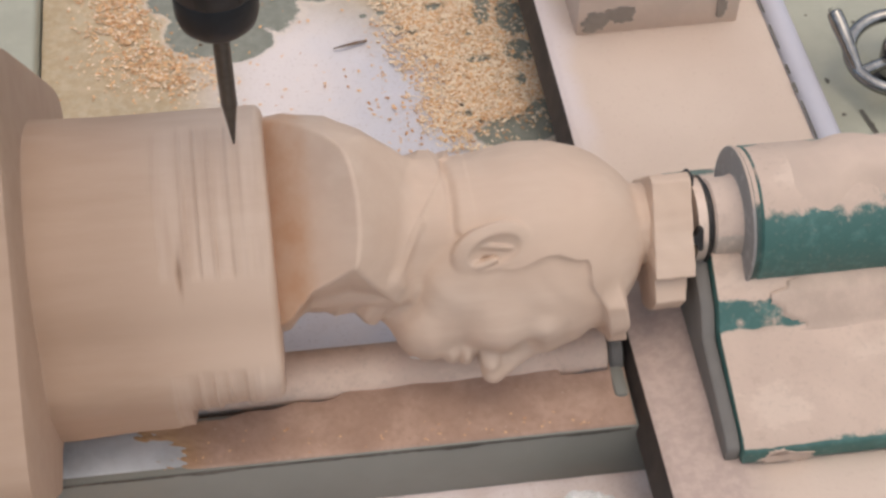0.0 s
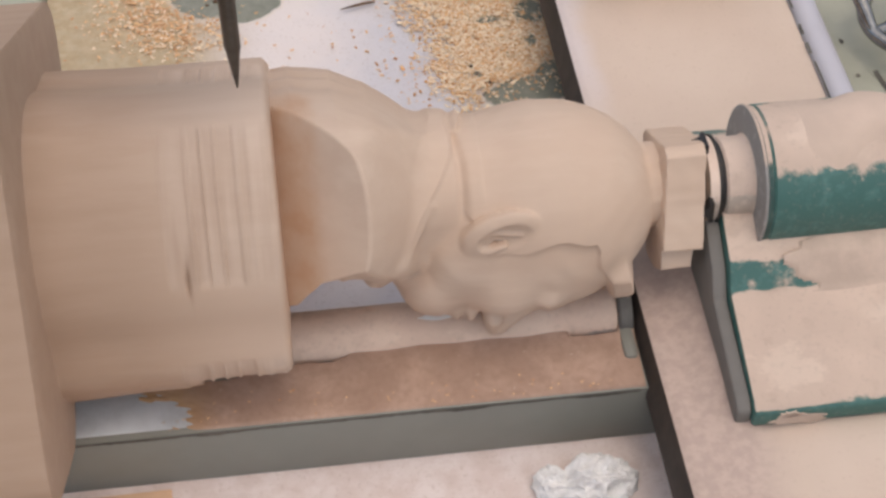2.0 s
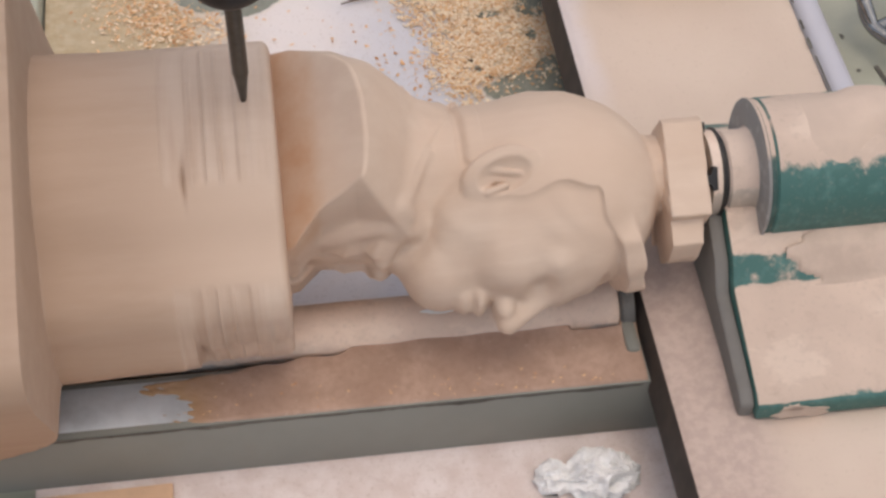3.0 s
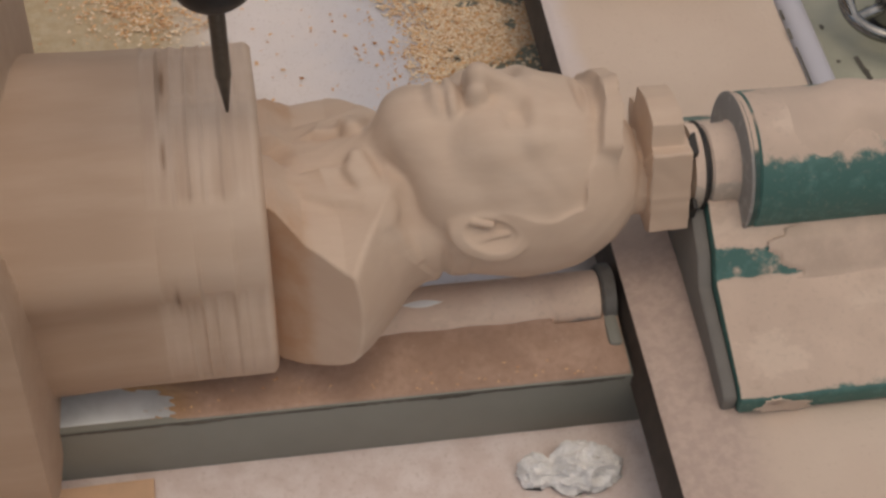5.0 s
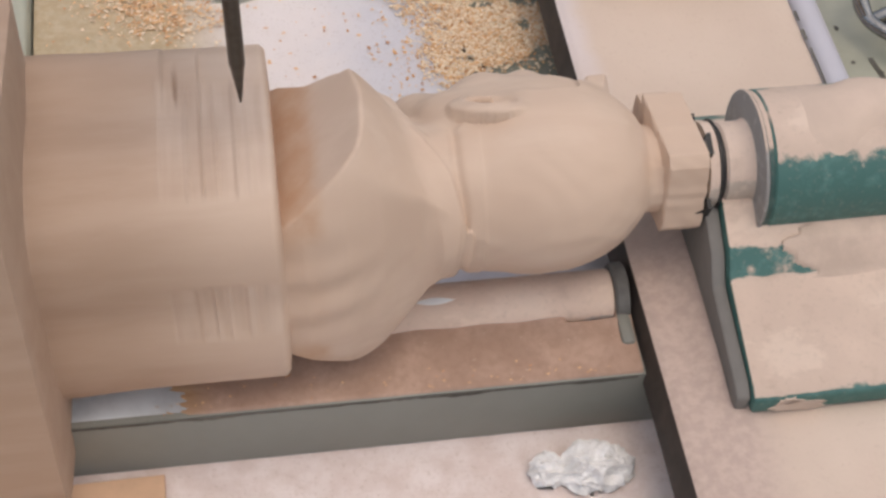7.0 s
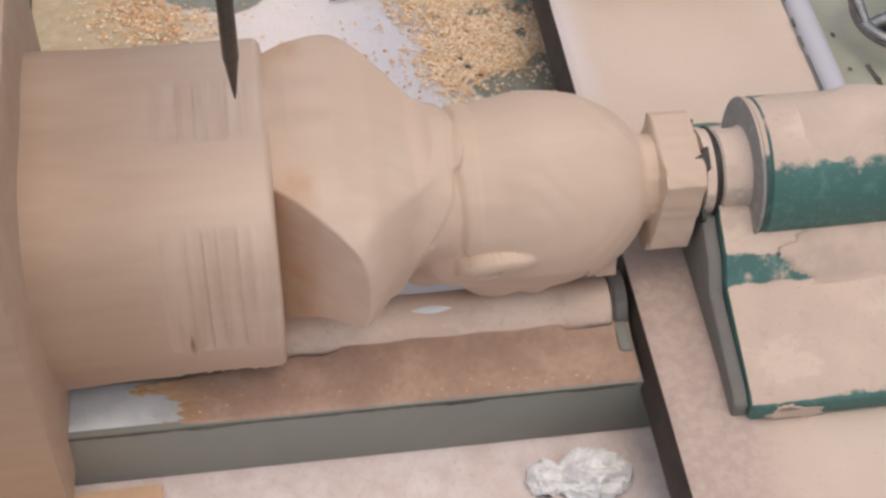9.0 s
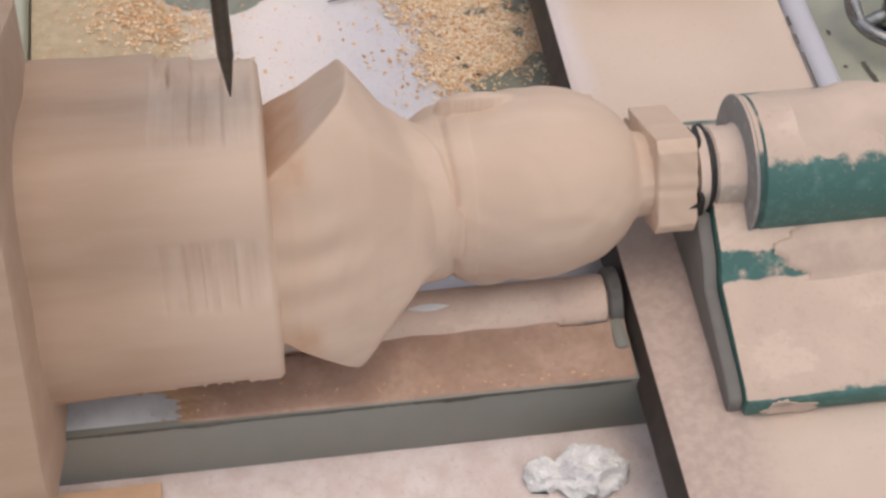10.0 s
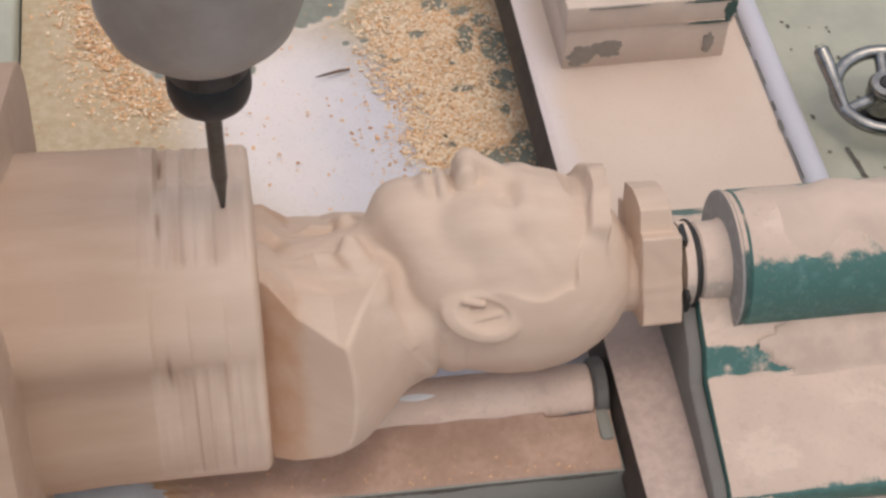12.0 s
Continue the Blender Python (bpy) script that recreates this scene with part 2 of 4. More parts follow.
def turned(profile, segments=64, axis="X"):
    """A solid of revolution; profile: (along, radius) from end to end."""
    bm = bmesh.new()
    rings = []
    for a, r in profile:
        ring = []
        for i in range(segments):
            w = 2 * math.pi * i / segments
            p = (a, r * math.cos(w), r * math.sin(w)) if axis == "X" else (r * math.cos(w), r * math.sin(w), a)
            ring.append(bm.verts.new(p))
        rings.append(ring)
    for r0, r1 in zip(rings, rings[1:]):
        for i in range(segments):
            j = (i + 1) % segments
            bm.faces.new((r0[i], r0[j], r1[j], r1[i]))
    bm.faces.new(rings[0])
    bm.faces.new(rings[-1])
    return bm


def prism(outline, x0, x1, bevel=0.001):
    """An outline in y and z, drawn out along x."""
    bm = bmesh.new()
    a = [bm.verts.new((x0, y, z)) for y, z in outline]
    b = [bm.verts.new((x1, y, z)) for y, z in outline]
    bm.faces.new(a)
    bm.faces.new(b)
    for i in range(len(a)):
        j = (i + 1) % len(a)
        bm.faces.new((a[i], a[j], b[j], b[i]))
    if bevel:
        bmesh.ops.recalc_face_normals(bm, faces=bm.faces)
        bmesh.ops.bevel(bm, geom=list(bm.edges), offset=bevel, segments=2, affect="EDGES", profile=0.5)
    return bm


def tube(points, radius, segments=12, closed=False):
    bm = bmesh.new()
    rings = []
    pts = [Vector(p) for p in points]
    n = len(pts)
    for i, p in enumerate(pts):
        t = (pts[(i + 1) % n] - pts[i - 1]) if closed else (pts[min(i + 1, n - 1)] - pts[max(i - 1, 0)])
        q = t.to_track_quat("Z", "Y")
        r = radius[i] if isinstance(radius, (list, tuple)) else radius
        rings.append([bm.verts.new(p + q @ Vector((r * math.cos(w), r * math.sin(w), 0))) for w in (2 * math.pi * k / segments for k in range(segments))])
    pairs = list(zip(rings, rings[1:])) + ([(rings[-1], rings[0])] if closed else [])
    for r0, r1 in pairs:
        best = min(range(segments), key=lambda s: (r0[0].co - r1[s].co).length) if closed and r0 is rings[-1] else 0
        for i in range(segments):
            j = (i + 1) % segments
            bm.faces.new((r0[i], r0[j], r1[(j + best) % segments], r1[(i + best) % segments]))
    if not closed:
        bm.faces.new(rings[0])
        bm.faces.new(rings[-1])
    return bm


def smooth01(v):
    v = np.clip(v, 0, 1)
    return v * v * (3 - 2 * v)


def sheet(name, xs, ys, height, material, attributes=None):
    """A sheet of ground whose height and attributes are functions of x and y."""
    X, Y = np.meshgrid(xs, ys, indexing="ij")
    Z = height(X, Y)
    verts = np.stack([X, Y, Z], -1).reshape(-1, 3)
    nx, ny = len(xs), len(ys)
    i, j = np.meshgrid(np.arange(nx - 1), np.arange(ny - 1), indexing="ij")
    a = (i * ny + j).ravel()
    faces = np.stack([a, a + ny, a + ny + 1, a + 1], -1)
    me = bpy.data.meshes.new(name)
    me.from_pydata(verts.tolist(), [], faces.tolist())
    me.materials.append(material)
    for key, fn in (attributes or {}).items():
        at = me.attributes.new(key, "FLOAT", "POINT")
        at.data.foreach_set("value", np.ascontiguousarray(fn(X, Y), dtype=np.float32).ravel())
    me.shade_smooth()
    return new(name, me)


def blob(X, Y, x, y, rx, ry, turn=0.0):
    """1 in the middle of a turned oval, 0.5 on its rim, 0 far off."""
    c, s = math.cos(radians(turn)), math.sin(radians(turn))
    dx, dy = X - x, Y - y
    d = np.sqrt(((dx * c + dy * s) / rx) ** 2 + ((dy * c - dx * s) / ry) ** 2)
    return np.clip(1.25 - 0.75 * d, 0, 1)


# ---- table, floor and plates ----
BARE = ((-0.006, 0.292, 0.030, 0.034, 0), (-0.004, 0.252, 0.022, 0.022, -30), (0.014, 0.240, 0.019, 0.015, 10), (0.028, 0.278, 0.022, 0.030, 20), (0.055, 0.292, 0.034, 0.022, 0),
        (0.158, 0.153, 0.026, 0.011, 8), (0.172, 0.163, 0.010, 0.012, 0), (0.169, 0.241, 0.010, 0.015, 0), (0.152, 0.249, 0.005, 0.013, -12), (0.168, 0.213, 0.009, 0.009, 0),
        (0.144, 0.209, 0.007, 0.0030, 0), (0.154, 0.272, 0.008, 0.0045, 0), (0.126, 0.255, 0.0055, 0.0032, 0), (0.139, 0.279, 0.008, 0.006, 0), (0.163, 0.262, 0.006, 0.006, 20),
        (0.085, 0.253, 0.0024, 0.0022, 0), (0.095, 0.254, 0.0026, 0.0020, 0), (0.104, 0.240, 0.0028, 0.0018, 0), (0.110, 0.235, 0.0034, 0.0022, 0), (0.1645, 0.191, 0.0030, 0.0050, 0),
        (0.132, 0.168, 0.0022, 0.0030, 20), (0.137, 0.162, 0.0026, 0.0020, 0), (0.129, 0.175, 0.0016, 0.0024, 0), (0.142, 0.230, 0.0030, 0.0018, 10))


def bare(X, Y):
    out = np.zeros_like(X)
    for b in BARE:
        out = np.maximum(out, blob(X, Y, *b))
    return out


def lit_film(X, Y):
    f = np.maximum(blob(X, Y, 0.060, 0.185, 0.050, 0.075, 20), blob(X, Y, 0.095, 0.165, 0.035, 0.07, 10))
    f = np.maximum(f, blob(X, Y, 0.06, 0.05, 0.12, 0.09, 0))
    return smooth01(f * 1.25)


def chip_density(X, Y):
    right = np.maximum(blob(X, Y, 0.150, 0.240, 0.040, 0.062, 10), blob(X, Y, 0.148, 0.183, 0.030, 0.034, -15))
    left = 0.80 * np.maximum(blob(X, Y, -0.047, 0.268, 0.020, 0.045, 15), blob(X, Y, -0.030, 0.225, 0.030, 0.02, -20))
    patchy = 0.62 + 0.38 * np.sin(X * 310 + 2.1 * np.sin(Y * 170)) * np.sin(Y * 260 + 1.7 * np.sin(X * 140))
    return np.maximum(smooth01(right * 1.2), left ** 1.5) * patchy


def make_table():
    xs = np.linspace(-0.093, 0.30, 328)
    ys = np.linspace(-0.26, 0.45, 592)

    def lift(X, Y):
        return TABLE_Z + 0.0006 * np.sin(X * 210 + 2 * np.sin(Y * 90)) * np.sin(Y * 170) * (1 - bare(X, Y))
    ob = sheet("table", xs, ys, lift, TABLE, {
        "dust": lambda X, Y: 1 - bare(X, Y), "lit_film": lit_film,
        "pink": lambda X, Y: smooth01((-0.02 - Y) / 0.04),
        "speck": lambda X, Y: np.clip(chip_density(X, Y) + 0.25, 0, 1)})
    tagged(ob, "grey-green machine table under a patchy layer of wood dust", "table", kind="structure")
    slab = part("table_slab", box(-0.093, 0.30, -0.26, 0.45, -0.13, TABLE_Z - 0.004, 0.002), GREY_METAL)
    tagged(slab, "heavy grey iron slab under the dusty machine table", "machine bed", kind="structure")
    base = part("machine_base", box(-0.085, 0.29, -0.24, 0.43, -0.8195, -0.1305, 0.004), CREAM)
    tagged(base, "plain cream painted steel base under the machine table", "machine base", kind="structure")
    floor = part("floor", box(-60, 60, -60, 60, -0.92, -0.82, 0), FLOOR_GREY)
    tagged(floor, "plain grey concrete workshop floor under the machine", "floor", kind="structure")


make_table()
left_panel = part("left_panel", box(-0.50, -0.0945, 0.10, 0.55, -0.8195, -0.083, 0.003, 3), CREAM)
tagged(left_panel, "cream painted panel beside the dusty machine table", "panel", kind="structure")
board = part("front_board", box(-0.30, -0.0355, -0.26, -0.0625, TABLE_Z + 0.0015, TABLE_Z + 0.004, 0.0006), ORANGE)
tagged(board, "orange-brown board lying before the grey rail", "board", kind="structure")


def make_saddle():
    t = thing("saddle_plate", "thick brown iron saddle plate covered with pale wood dust", "machine plate")
    edge = [(0.1700, PLATE_Z), (0.1666, -0.0597), (0.1666, -0.0640), (0.286, -0.0640), (0.286, PLATE_Z)]
    bm = bmesh.new()
    near, far = [bm.verts.new((x, -0.26, z)) for x, z in edge], [bm.verts.new((x, 0.42, z)) for x, z in edge]
    bm.faces.new(near), bm.faces.new(far)
    for i in range(5):
        bm.faces.new((near[i], near[(i + 1) % 5], far[(i + 1) % 5], far[i]))
    part("plate", bm, SADDLE, t)
    xs, ys = np.linspace(0.1702, 0.2855, 80), np.linspace(-0.255, 0.41, 330)

    def drift(X, Y):
        ripple = 0.00022 * np.sin(X * 160 + 3 * np.sin(Y * 47)) * np.sin(Y * 83 + 2 * np.sin(X * 60))
        rim = smooth01((X - 0.1702 - 0.0006 * np.sin(Y * 400 + 2 * np.sin(Y * 150))) / 0.003)
        pile = 0.005 * smooth01(1 - np.abs(X - 0.196) / 0.017) * smooth01((0.035 - Y) / 0.06) * smooth01((Y + 0.115) / 0.05)
        front = 0.004 * smooth01((-0.085 - Y) / 0.03) * smooth01((X - 0.2) / 0.03)
        return PLATE_Z + 0.0004 + rim * (0.0012 + ripple + pile + front)
    d = sheet("dust_layer", xs, ys, drift, DRIFT)
    d.parent = t
    tagged(d, "soft pinkish layer of wood dust", kind="stuff")


make_saddle()


def make_back_block():
    t = thing("stop_block", "dust-covered green iron block standing on the saddle plate", "machine block")
    beige = plain("dust_on_iron", (0.585, 0.475, 0.39), 0.9, 0, 0.07, 40, 0.3)
    part("block_body", box(0.186, 0.271, 0.168, 0.30, PLATE_Z + 0.001, -0.019, 0.0012), beige, t, "dusty beige front")
    part("block_lip", box(0.1850, 0.2722, 0.1668, 0.30, -0.0186, -0.003, 0.0012), beige, t, "dusty lip")
    rng = random.Random(11)

    def flake(name, x0, x1, z0, z1, y, material, label):
        bm = bmesh.new()
        n = 26
        pts = []
        for i in range(n):
            w = 2 * math.pi * i / n
            k = rng.uniform(0.72, 1.15)
            pts.append(((x0 + x1) / 2 + (x1 - x0) / 2 * k * math.cos(w), (z0 + z1) / 2 + (z1 - z0) / 2 * k * math.sin(w)))
        lo = [bm.verts.new((px, y, pz)) for px, pz in pts]
        hi = [bm.verts.new((px, y + 0.0008, pz)) for px, pz in pts]
        bm.faces.new(lo), bm.faces.new(hi)
        for i in range(n):
            j = (i + 1) % n
            bm.faces.new((lo[i], lo[j], hi[j], hi[i]))
        part(name, bm, material, t, label, smooth=False)
    stain = plain("bare_grey_iron", (0.27, 0.235, 0.20), 0.8, 0, 0.12)
    flake("bare_patch", 0.188, 0.203, -0.043, -0.029, 0.1673, stain, "grey patch where dust fell off")
    flake("bare_patch", 0.200, 0.217, -0.038, -0.027, 0.1674, stain, "grey patch where dust fell off")
    flake("bare_patch", 0.258, 0.264, -0.041, -0.027, 0.1673, stain, "grey patch where dust fell off")
    flake("worn_edge", 0.246, 0.2715, -0.0195, -0.0172, 0.1661, GREEN_DARK, "dark green worn edge")
    flake("worn_edge", 0.244, 0.2715, -0.0052, -0.0030, 0.1661, GREEN_DARK, "dark green worn edge")
    flake("worn_edge", 0.2655, 0.2725, -0.0175, -0.0040, 0.1662, GREEN_DARK, "dark green worn edge")
    flake("worn_edge", 0.196, 0.225, -0.0046, -0.0032, 0.1661, stain, "grey worn edge")


make_back_block()


def make_right_side():
    prof = [(0.2865, -0.060)] + [(0.2945 - 0.0080 * math.cos(w), -0.0515 + 0.0075 * math.sin(w)) for w in (math.pi * i / 14 for i in range(15))] + [(0.3025, -0.060)]
    bm = bmesh.new()
    a = [bm.verts.new((x, -0.26, z)) for x, z in prof]
    b = [bm.verts.new((x, 0.45, z)) for x, z in prof]
    bm.faces.new(a), bm.faces.new(b)
    for i in range(len(a)):
        j = (i + 1) % len(a)
        bm.faces.new((a[i], a[j], b[j], b[i]))
    tagged(part("edge_strip", bm, PALE), "smooth pale rounded strip along the saddle plate", "trim", kind="structure")
    tagged(part("side_panel", box(0.3028, 0.75, -0.26, 0.45, -0.8195, -0.056, 0.002), CREAM), "cream painted side panel with scratches", "panel", kind="structure")


make_right_side()


def make_seam():
    rng = random.Random(17)
    bm = bmesh.new()
    y = 0.02
    while y < 0.40:
        run, w = rng.uniform(0.006, 0.03), rng.uniform(0.0003, 0.0009)
        n = 6
        left = [bm.verts.new((0.2861 - w * rng.uniform(0.5, 1.6), y + run * i / n, PLATE_Z + 0.0034)) for i in range(n + 1)]
        right = [bm.verts.new((0.2868, y + run * i / n, PLATE_Z + 0.0034)) for i in range(n + 1)]
        for i in range(n):
            bm.faces.new((left[i], right[i], right[i + 1], left[i + 1]))
        y += run + rng.uniform(0.002, 0.012)
    tagged(part("seam_dirt", bm, SCUFF, smooth=False), "broken dark line of dirt along the pale strip", "dirt", kind="stuff")


make_seam()


def make_scuffs():
    rng = random.Random(5)
    t = thing("paint_chips", "small dark chips and scratches in cream paint", "paint chips", kind="stuff")
    spots = [(0.309 + rng.uniform(0, 0.03), 0.06 + rng.uniform(0, 0.15), rng.uniform(0.0006, 0.0016)) for _ in range(16)]
    bm = bmesh.new()
    for x, y, r in spots:
        n = 7
        bm.faces.new([bm.verts.new((x + r * rng.uniform(0.6, 1.3) * math.cos(6.283 * i / n), y + r * rng.uniform(0.6, 1.5) * math.sin(6.283 * i / n), -0.0555)) for i in range(n)])
    for i in range(9):
        x, y = 0.3205 + 0.0006 * i, 0.105 - 0.0038 * i
        bm.faces.new([bm.verts.new((x + dx, y + dy, -0.0554)) for dx, dy in ((-0.0013, 0.002), (0.0012, 0.0024), (0.0014 + rng.uniform(0, 0.0006), -0.002), (-0.0010, -0.0021))])
    part("scratch_marks", bm, SCUFF, t)


make_scuffs()


def make_handwheel():
    t = thing("handwheel", "chrome handwheel with three spokes and a turned handle", "handwheel", pose(0.3425, 0.1255, -0.036, 6, -6, 0))
    R = 0.0250
    part("rim", tube([(R * math.cos(w), R * math.sin(w), 0) for w in (2 * math.pi * i / 56 for i in range(56))], 0.0036, 14, True), CHROME, t)
    part("hub", turned([(-0.012, 0.008), (-0.011, 0.0095), (0.004, 0.0095), (0.006, 0.008), (0.0062, 0.0045), (0.003, 0.0042)], 32, "Z"), CHROME, t)
    part("hub_bore", turned([(0.0055, 0.004), (0.0066, 0.0038)], 24, "Z"), DARK_STEEL, t, "dark bore of the hub")
    for w in (200, 320, 80):
        a = radians(w)
        part("spoke", tube([(0.008 * math.cos(a), 0.008 * math.sin(a), -0.002), (R * math.cos(a), R * math.sin(a), 0)], 0.0032, 12), CHROME, t)
    a = radians(197)
    x, y = R * math.cos(a), R * math.sin(a)
    h = part("handle", tube([(x, y, 0.001), (x - 0.002, y + 0.008, 0.006), (x - 0.005, y + 0.022, 0.013), (x - 0.006, y + 0.027, 0.0155), (x - 0.0062, y + 0.0285, 0.0163)], [0.0026, 0.0034, 0.0042, 0.0038, 0.002], 16), CHROME, t)
    part("end_cap", tube([(x - 0.0060, y + 0.0270, 0.0155), (x - 0.0064, y + 0.0295, 0.0168)], [0.003, 0.0022], 14), CREAM, h)
    part("stem", turned([(-0.022, 0.012), (-0.019, 0.012), (-0.018, 0.006), (-0.011, 0.006)], 28, "Z"), DARK_STEEL, t)


make_handwheel()


# ---- bed: rail, guide shaft, packed dust ----
def make_bed():
    rail = thing("bed_rail", "grey-green painted steel bed rail with a bare dusty top", "rail", AXIS)
    part("rail_body", box(-0.30, 0.1900, -0.0605, -0.034, TABLE_Z - 0.003, -0.0600, 0.0009), GREY_RAIL, rail)
    part("inner_web", box(-0.30, 0.1900, -0.034, -0.002, TABLE_Z - 0.003, -0.078, 0.0008), GREY_METAL, rail)
    part("bare_strip", box(-0.30, 0.02, -0.0575, -0.0365, -0.0612, -0.0599, 0.0003), plain("bare_ground_steel", (0.56, 0.60, 0.62), 0.42, 0.3, 0.2, 40), rail, "bare ground steel strip")
    shaft = thing("guide_shaft", "round steel guide shaft coated with wood dust", "guide shaft", AXIS)
    part("shaft_rod", turned([(-0.30, 0.0118), (-0.299, 0.0122), (0.1605, 0.0122), (0.1612, 0.0116)], 56), SHAFT, shaft).matrix_local = pose(0, -0.0180, -0.0615)
    block = thing("bearing_block", "small grey cast end block holding the guide shaft", "bearing block", AXIS)
    # Ring coloured darker to paint in the shadow at the shaft's end.
    part("block_ring", turned([(0.1612, 0.0138), (0.1622, 0.0148), (0.1668, 0.0148), (0.1675, 0.0138)], 48), plain("shadowed_iron", (0.12, 0.115, 0.105), 0.7, 0, 0.2), block).matrix_local = pose(0, -0.0180, -0.0615)
    part("block_foot", box(0.1605, 0.1672, -0.0465, -0.026, -0.094, -0.0560, 0.0025), GREY_RAIL, block)
    xs, ys = np.linspace(-0.110, 0.1672, 260), np.linspace(-0.0603, -0.0262, 70)

    def heap(X, Y):
        s = (Y + 0.0603) / 0.0341
        wob = 0.0006 * np.sin(X * 60 + 2.2 * np.sin(X * 31)) + 0.0003 * np.sin(X * 220 + Y * 300)
        amount = smooth01((X + 0.058 + 0.8 * (Y + 0.037) + 0.004 * np.sin(Y * 420) + 0.003 * np.sin(X * 370 + Y * 200) + 0.0035 * np.sin(Y * 1700 + X * 600) * np.sin(X * 500)) / 0.035)
        near_shaft = smooth01((X - 0.004) / 0.05)
        side = smooth01(s / 0.05)
        slit = smooth01((Y - (-0.0325 + 0.085 * (X - 0.030) + 0.0007 * np.sin(X * 300))) / 0.0012) * smooth01((0.046 - X) / 0.010)
        hole = smooth01((Y + 0.0322) / 0.0006) * smooth01((X - 0.139) / 0.003) * smooth01((0.1610 - X) / 0.002)
        return -0.0615 + amount * side * (0.0020 + 0.0016 * s ** 1.3 * near_shaft + wob * (0.3 + s)) + 0.0006 * amount - 0.011 * np.maximum(slit, hole)
    d = sheet("dust_heap", xs, ys, heap, HEAP)
    d.matrix_world = AXIS
    rng = random.Random(8)
    bm = bmesh.new()
    top, low = [], []
    for i in range(150):
        x = -0.20 + 0.365 * i / 149
        drop = 0.0008 + 0.0032 * max(0, noise.noise(Vector((x * 38, 0, 2)))) + rng.uniform(0, 0.0008)
        top.append(bm.verts.new((x, -0.0609, -0.0602)))
        low.append(bm.verts.new((x, -0.0609, -0.0604 - drop)))
    for i in range(149):
        bm.faces.new((top[i], top[i + 1], low[i + 1], low[i]))
    dirt = part("edge_dirt", bm, SCUFF, None, smooth=False)
    verts, faces = [], []
    for i in range(60):
        x, y = rng.uniform(-0.045, 0.160), -0.0585 + abs(rng.gauss(0, 0.006))
        r, z, q = rng.uniform(0.0003, 0.0010), float(heap(np.array([x]), np.array([min(y, -0.03)]))[0]) + 0.0002, rng.uniform(0, 6.28)
        k = len(verts)
        verts += [(x + r * math.cos(q + w), y + 0.7 * r * math.sin(q + w), z + rng.uniform(0, 0.0004)) for w in (0, 2.1, 4.2)] + [(x, y, z + r * 0.7)]
        faces += [(k, k + 1, k + 3), (k + 1, k + 2, k + 3), (k + 2, k, k + 3)]
    me = bpy.data.meshes.new("dust_crumbs")
    me.from_pydata(verts, [], faces)
    me.materials.append(CHIPS)
    crumbs = tagged(new("dust_crumbs", me), "small pale wood crumbs along the rail", "wood crumbs", kind="stuff")
    crumbs.matrix_world = AXIS
    bm = bmesh.new()
    grid = [[bm.verts.new((0.075 + 0.018 * i / 12, 0.01235 * math.cos(radians(w)), 0.01235 * math.sin(radians(w)))) for w in
             (104 + 8 * math.sin(math.pi * i / 12) * (j / 3 - 1) for j in range(7))] for i in range(13)]
    for i in range(12):
        for j in range(6):
            bm.faces.new((grid[i][j], grid[i + 1][j], grid[i + 1][j + 1], grid[i][j + 1]))
    # Near-white colour stands in for the glint on this bare patch.
    spot = part("bare_glint", bm, plain("polished_steel_glint", (0.86, 0.88, 0.87), 0.35, 0.1, 0.05), shaft, "bare polished spot on the shaft, its glint put into the colour")
    spot.matrix_local = pose(0, -0.0180, -0.0615)
    dirt.parent = rail
    tagged(dirt, "dark greasy dirt along the rail's edge", kind="stuff")
    tagged(d, "brownish packed wood dust heaped between rail and shaft", "wood dust", kind="stuff")


make_bed()


